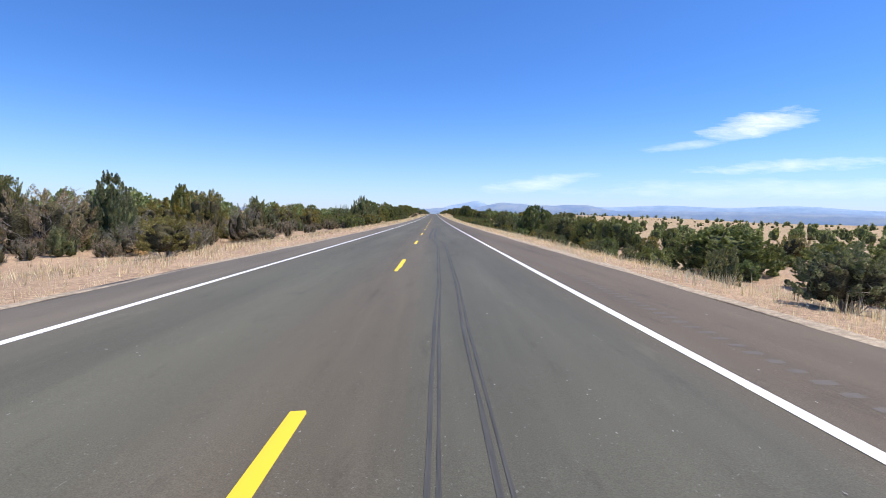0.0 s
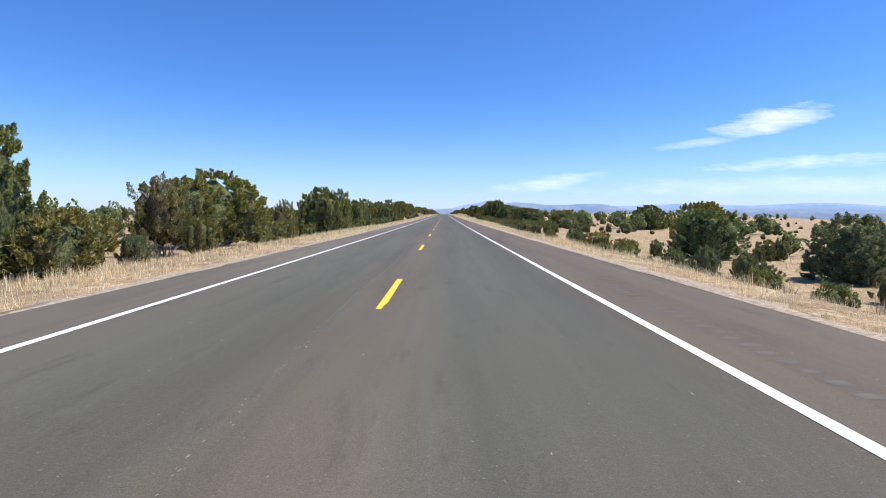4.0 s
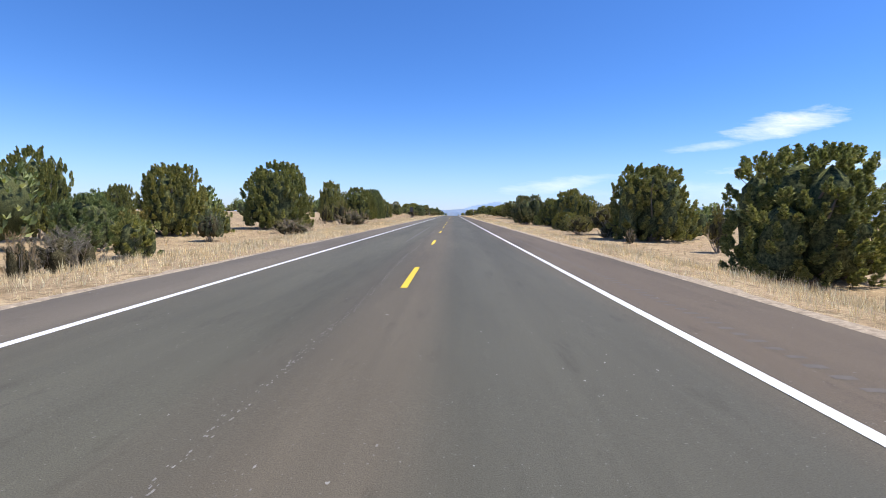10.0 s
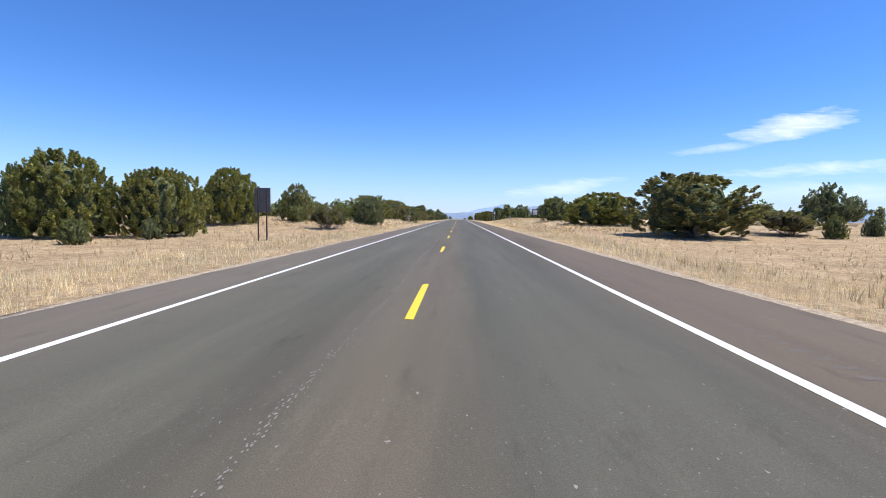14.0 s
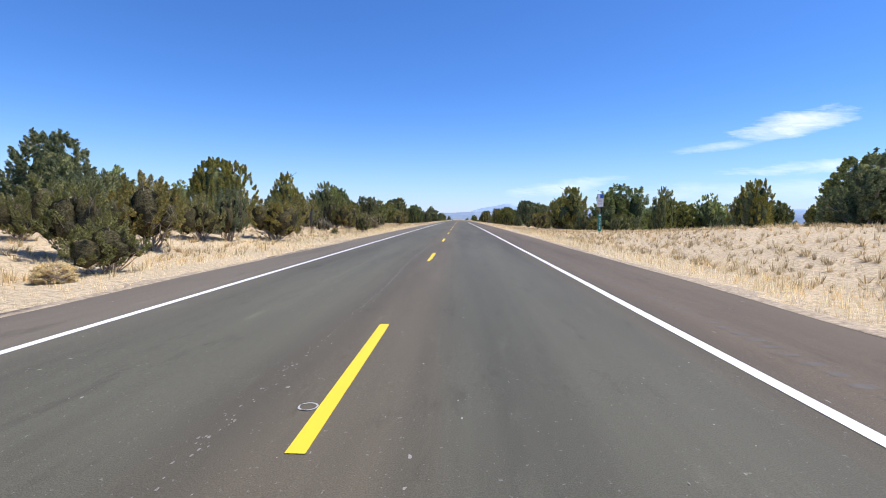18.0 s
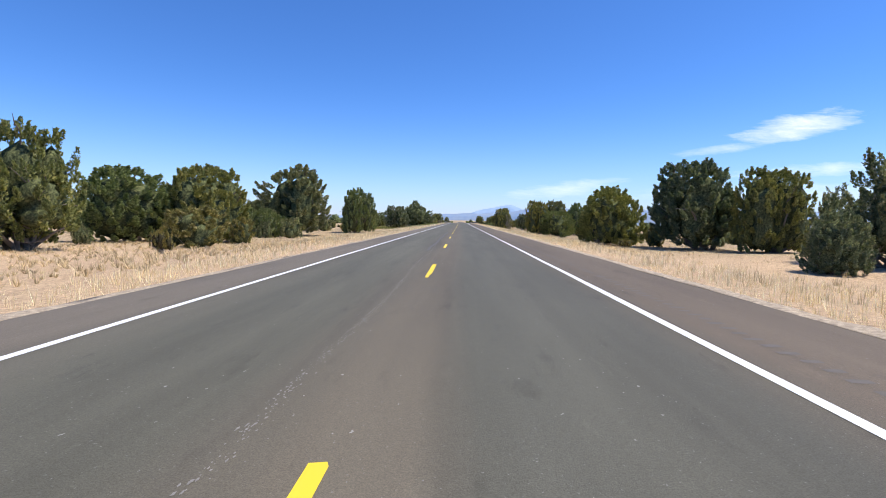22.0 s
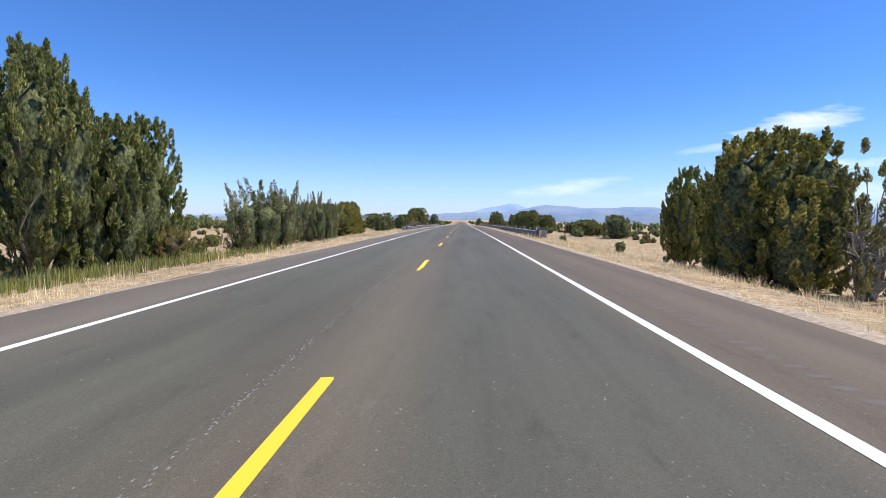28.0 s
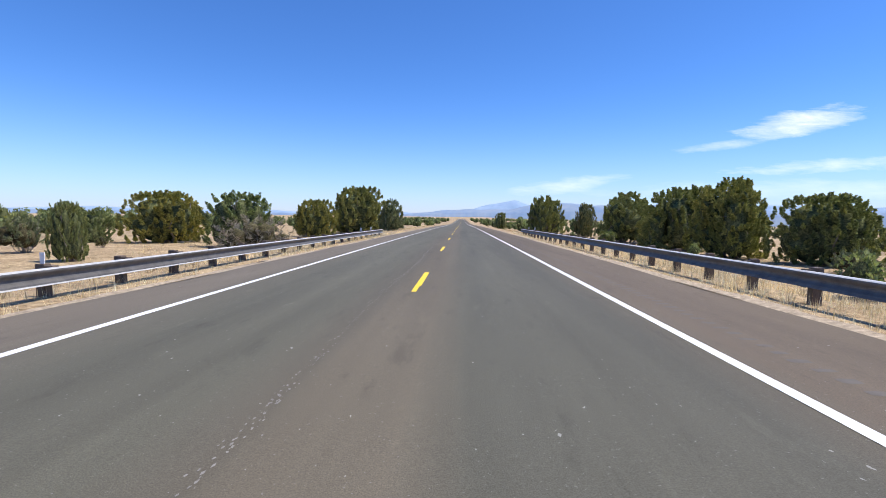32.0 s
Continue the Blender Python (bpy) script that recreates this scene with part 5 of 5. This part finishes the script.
# ---- signs ----
SIGN_BACK = plain("bare_sign_back", (.10, .10, .105), (.16, .16, .165), 5, .5, .4, .1)
SIGN_WHITE = plain("white_sign_face", (.70, .70, .69), (.80, .80, .79), 3, .45, 0, .05)
SIGN_GREEN = plain("green_sign_face", (.0, .17, .12), (.01, .22, .15), 3, .45, 0, .05)
SIGN_BLUE = plain("blue_sign_face", (.02, .09, .42), (.03, .13, .52), 3, .45, 0, .05)
INK = plain("dark_sign_ink", (.03, .03, .035), (.07, .07, .08), 9, .6, 0, .05)
GREY_INK = plain("grey_sign_ink", (.38, .38, .39), (.48, .48, .49), 9, .6, 0, .05)
DARK_TIMBER = plain("dark_stained_timber", (.035, .024, .018), (.085, .06, .045), 8, .85, 0, .4, (1, 1, .25))
GALV = plain("sign_post_steel", (.20, .20, .20), (.33, .33, .33), 9, .55, .6, .1)
RUST_POST = plain("brown_sign_post", (.07, .05, .04), (.13, .095, .075), 9, .8, .2, .2)


def word(name, text, size, mat, parent, place):
    cu = bpy.data.curves.new(name, "FONT")
    cu.body, cu.size, cu.align_x, cu.align_y, cu.extrude = text, size, "CENTER", "CENTER", .001
    tmp = bpy.data.objects.new(name, cu)
    scene.collection.objects.link(tmp)
    me = bpy.data.meshes.new_from_object(tmp.evaluated_get(bpy.context.evaluated_depsgraph_get()))
    bpy.data.objects.remove(tmp)
    me.materials.clear()
    me.materials.append(mat)
    ob = part(name, me, parent)
    ob.matrix_basis = Matrix.LocRotScale(place, Euler((radians(90), 0, 0)), None)
    return ob


def stand(name, x, s, label, category):
    ob = tagged(new(name), label, category)
    ob.location = (x, s, float(ground_z(x, s)))
    return ob


# back of a large sign for the other direction
g = stand("road_sign", -11.3, 424.9, "grey bare metal back of a road sign on two posts", "road sign")
part("panel", box("panel", -.49, .49, 0, .012, 1.72, 3.22, SIGN_BACK, .004), g)
for px in (-.26, .26):
    part("post", box("post", px - .035, px + .035, -.075, -.004, -.5, 3.1, RUST_POST, .006), g, "brown steel post")
for pz in (2.0, 2.9):
    part("brace", box("brace", -.46, .46, -.03, -.004, pz - .02, pz + .02, SIGN_BACK), g)

# framed board on the bank
g = stand("notice_board", 20.5, 521.7, "dark timber framed board with a white poster", "notice board")
for px in (-.70, .70):
    part("post", box("post", px - .07, px + .07, -.07, .07, -.4, 2.5, DARK_TIMBER, .012), g)
part("back_board", box("back_board", -.63, .63, -.03, .03, 1.06, 2.45, DARK_TIMBER), g)
part("roof_board", box("roof_board", -.84, .84, -.16, .16, 2.50, 2.58, DARK_TIMBER, .012), g)
part("bottom_rail", box("bottom_rail", -.63, .63, -.05, .05, .94, 1.05, DARK_TIMBER, .01), g)
poster = part("poster", box("poster", -.58, .58, -.045, -.034, 1.16, 2.28, SIGN_WHITE), g, "white poster with lines of unreadable writing")
for bx0, bx1, bz0, bz1 in ((-.48, .02, 2.04, 2.12), (-.46, -.06, 1.72, 1.77), (-.46, -.10, 1.60, 1.65), (-.47, -.02, 1.40, 1.46), (.16, .40, 1.34, 1.92)):
    part("print", box("print", bx0, bx1, -.05, -.0455, bz0, bz1, INK if bx0 < 0 else GREY_INK), poster, "dark printed bar" if bx0 < 0 else "grey printed shape")

# mile post with a second small sign
g = stand("mile_post", 11.9, 547.4, "green mile post below a small blue and white sign", "mile marker")
lift = .38 - float(ground_z(11.9, 547.4) - road_z(547.4))
part("post", box("post", -.03, .03, -.02, .02, -.5, lift + 2.8, GALV, .006), g, "grey steel post")
plate = part("mile_plate", box("mile_plate", -.14, .14, -.032, -.022, lift, lift + 1.36, SIGN_GREEN, .004), g, "green plate with white figures")
for k, ch in enumerate("342"):
    word("figure", ch, .36, SIGN_WHITE, plate, (0, -.036, lift + .86 - k * .31))
part("route_mark", box("route_mark", -.09, .09, -.037, -.033, lift + 1.18, lift + 1.28, SIGN_WHITE), plate, "small white bar")
face = part("upper_sign", box("upper_sign", -.25, .25, -.034, -.022, lift + 1.9, lift + 2.55, SIGN_WHITE, .004), g, "white sign face with grey lines")
for k in range(4):
    part("print", box("print", -.17, .17 - .03 * (k % 2), -.04, -.0345, lift + 2.02 + k * .12, lift + 2.06 + k * .12, GREY_INK), face)
head = part("sign_header", box("sign_header", -.25, .25, -.034, -.022, lift + 2.555, lift + 2.86, SIGN_BLUE, .004), g, "blue header with a white panel")
part("header_panel", box("header_panel", -.22, -.01, -.04, -.0345, lift + 2.59, lift + 2.82, SIGN_WHITE), head)

# edge-on sign across the road, and a thin white one further on
g = stand("road_sign", -10.5, 546, "narrow grey road sign seen from behind", "road sign")
part("panel", box("panel", -.11, .11, 0, .01, .75, 1.75, SIGN_BACK, .003), g)
part("post", box("post", -.03, .03, -.05, -.002, -.5, 1.6, RUST_POST, .006), g, "brown steel post")

# wire fence posts on the plain
WIRE = plain("fence_wire", (.16, .14, .13), (.26, .24, .22), 9, .7, .5, .1)


def wire_fence(x, s0, s1, gap, label):
    fence = tagged(new("wire_fence"), label, "fence")
    fence.location = (x, s0, 0)
    n = int((s1 - s0) / gap)
    me = box("post", -.035, .035, -.035, .035, -.4, 1.15, POST_WOOD, .01)
    tops = []
    for k in range(n + 1):
        s = s0 + k * gap
        z = float(ground_z(x, s))
        p = part("post", me, fence)
        p.matrix_basis = Matrix.LocRotScale((plant_rng.uniform(-.1, .1), k * gap, z), Euler((plant_rng.uniform(-.06, .06), plant_rng.uniform(-.06, .06), 0)), None)
        tops.append(z)
    for h in (.45, .75, 1.05):
        co, tris = [], []
        for k in range(n):
            tube(co, tris, (0, k * gap, tops[k] + h), (0, (k + 1) * gap, tops[k + 1] + h), .006, .006, 3)
        part("wire", fast_mesh("wire", np.array([tuple(v) for v in co]), tris, WIRE), fence)


wire_fence(34, 690, 815, 5.0, "old wooden posts with sagging wire across the plain")

# white painted rings on the asphalt
WORN_WHITE = paint("worn_white_paint", (.42, .42, .40), .52)
for x, s, r in ((-.12, 230.4, .08), (-.17, 822.9, .08), (-.14, 512.7, .075), (-.17, 372.3, .07), (-.14, 543.4, .075), (-.13, 91.0, .075), (-.1, 30.2, .075), (-.1, 656.5, .075)):
    co, tris = [], []
    for k in range(20):
        t = 2 * math.pi * k / 20
        for q in (r - .016, r):
            co.append((x + math.cos(t) * q, s + math.sin(t) * q, float(surface(x, s)) + .006))
    for k in range(20):
        a, b = 2 * k, 2 * ((k + 1) % 20)
        tris += [(a, a + 1, b + 1), (a, b + 1, b)]
    tagged(new("painted_ring", fast_mesh("painted_ring", co, tris, WORN_WHITE)), "small white painted survey ring on the asphalt", "road marking", "survey rings", "structure")

# faint worn outline of a painted box
FAINT_WHITE = paint("faint_white_paint", (.19, .18, .165), .5)
for x0, x1, s0, s1 in ((.84, 1.17, 483.60, 483.625), (.86, 1.10, 483.80, 483.825), (.84, .862, 483.6, 483.82), (1.12, 1.145, 483.6, 483.72)):
    tagged(new("painted_box_edge", strip("painted_box_edge", x0, x1, s0, s1, FAINT_WHITE, .004, .1)), "faint worn white painted outline on the asphalt", "road marking", "box outline", "structure")
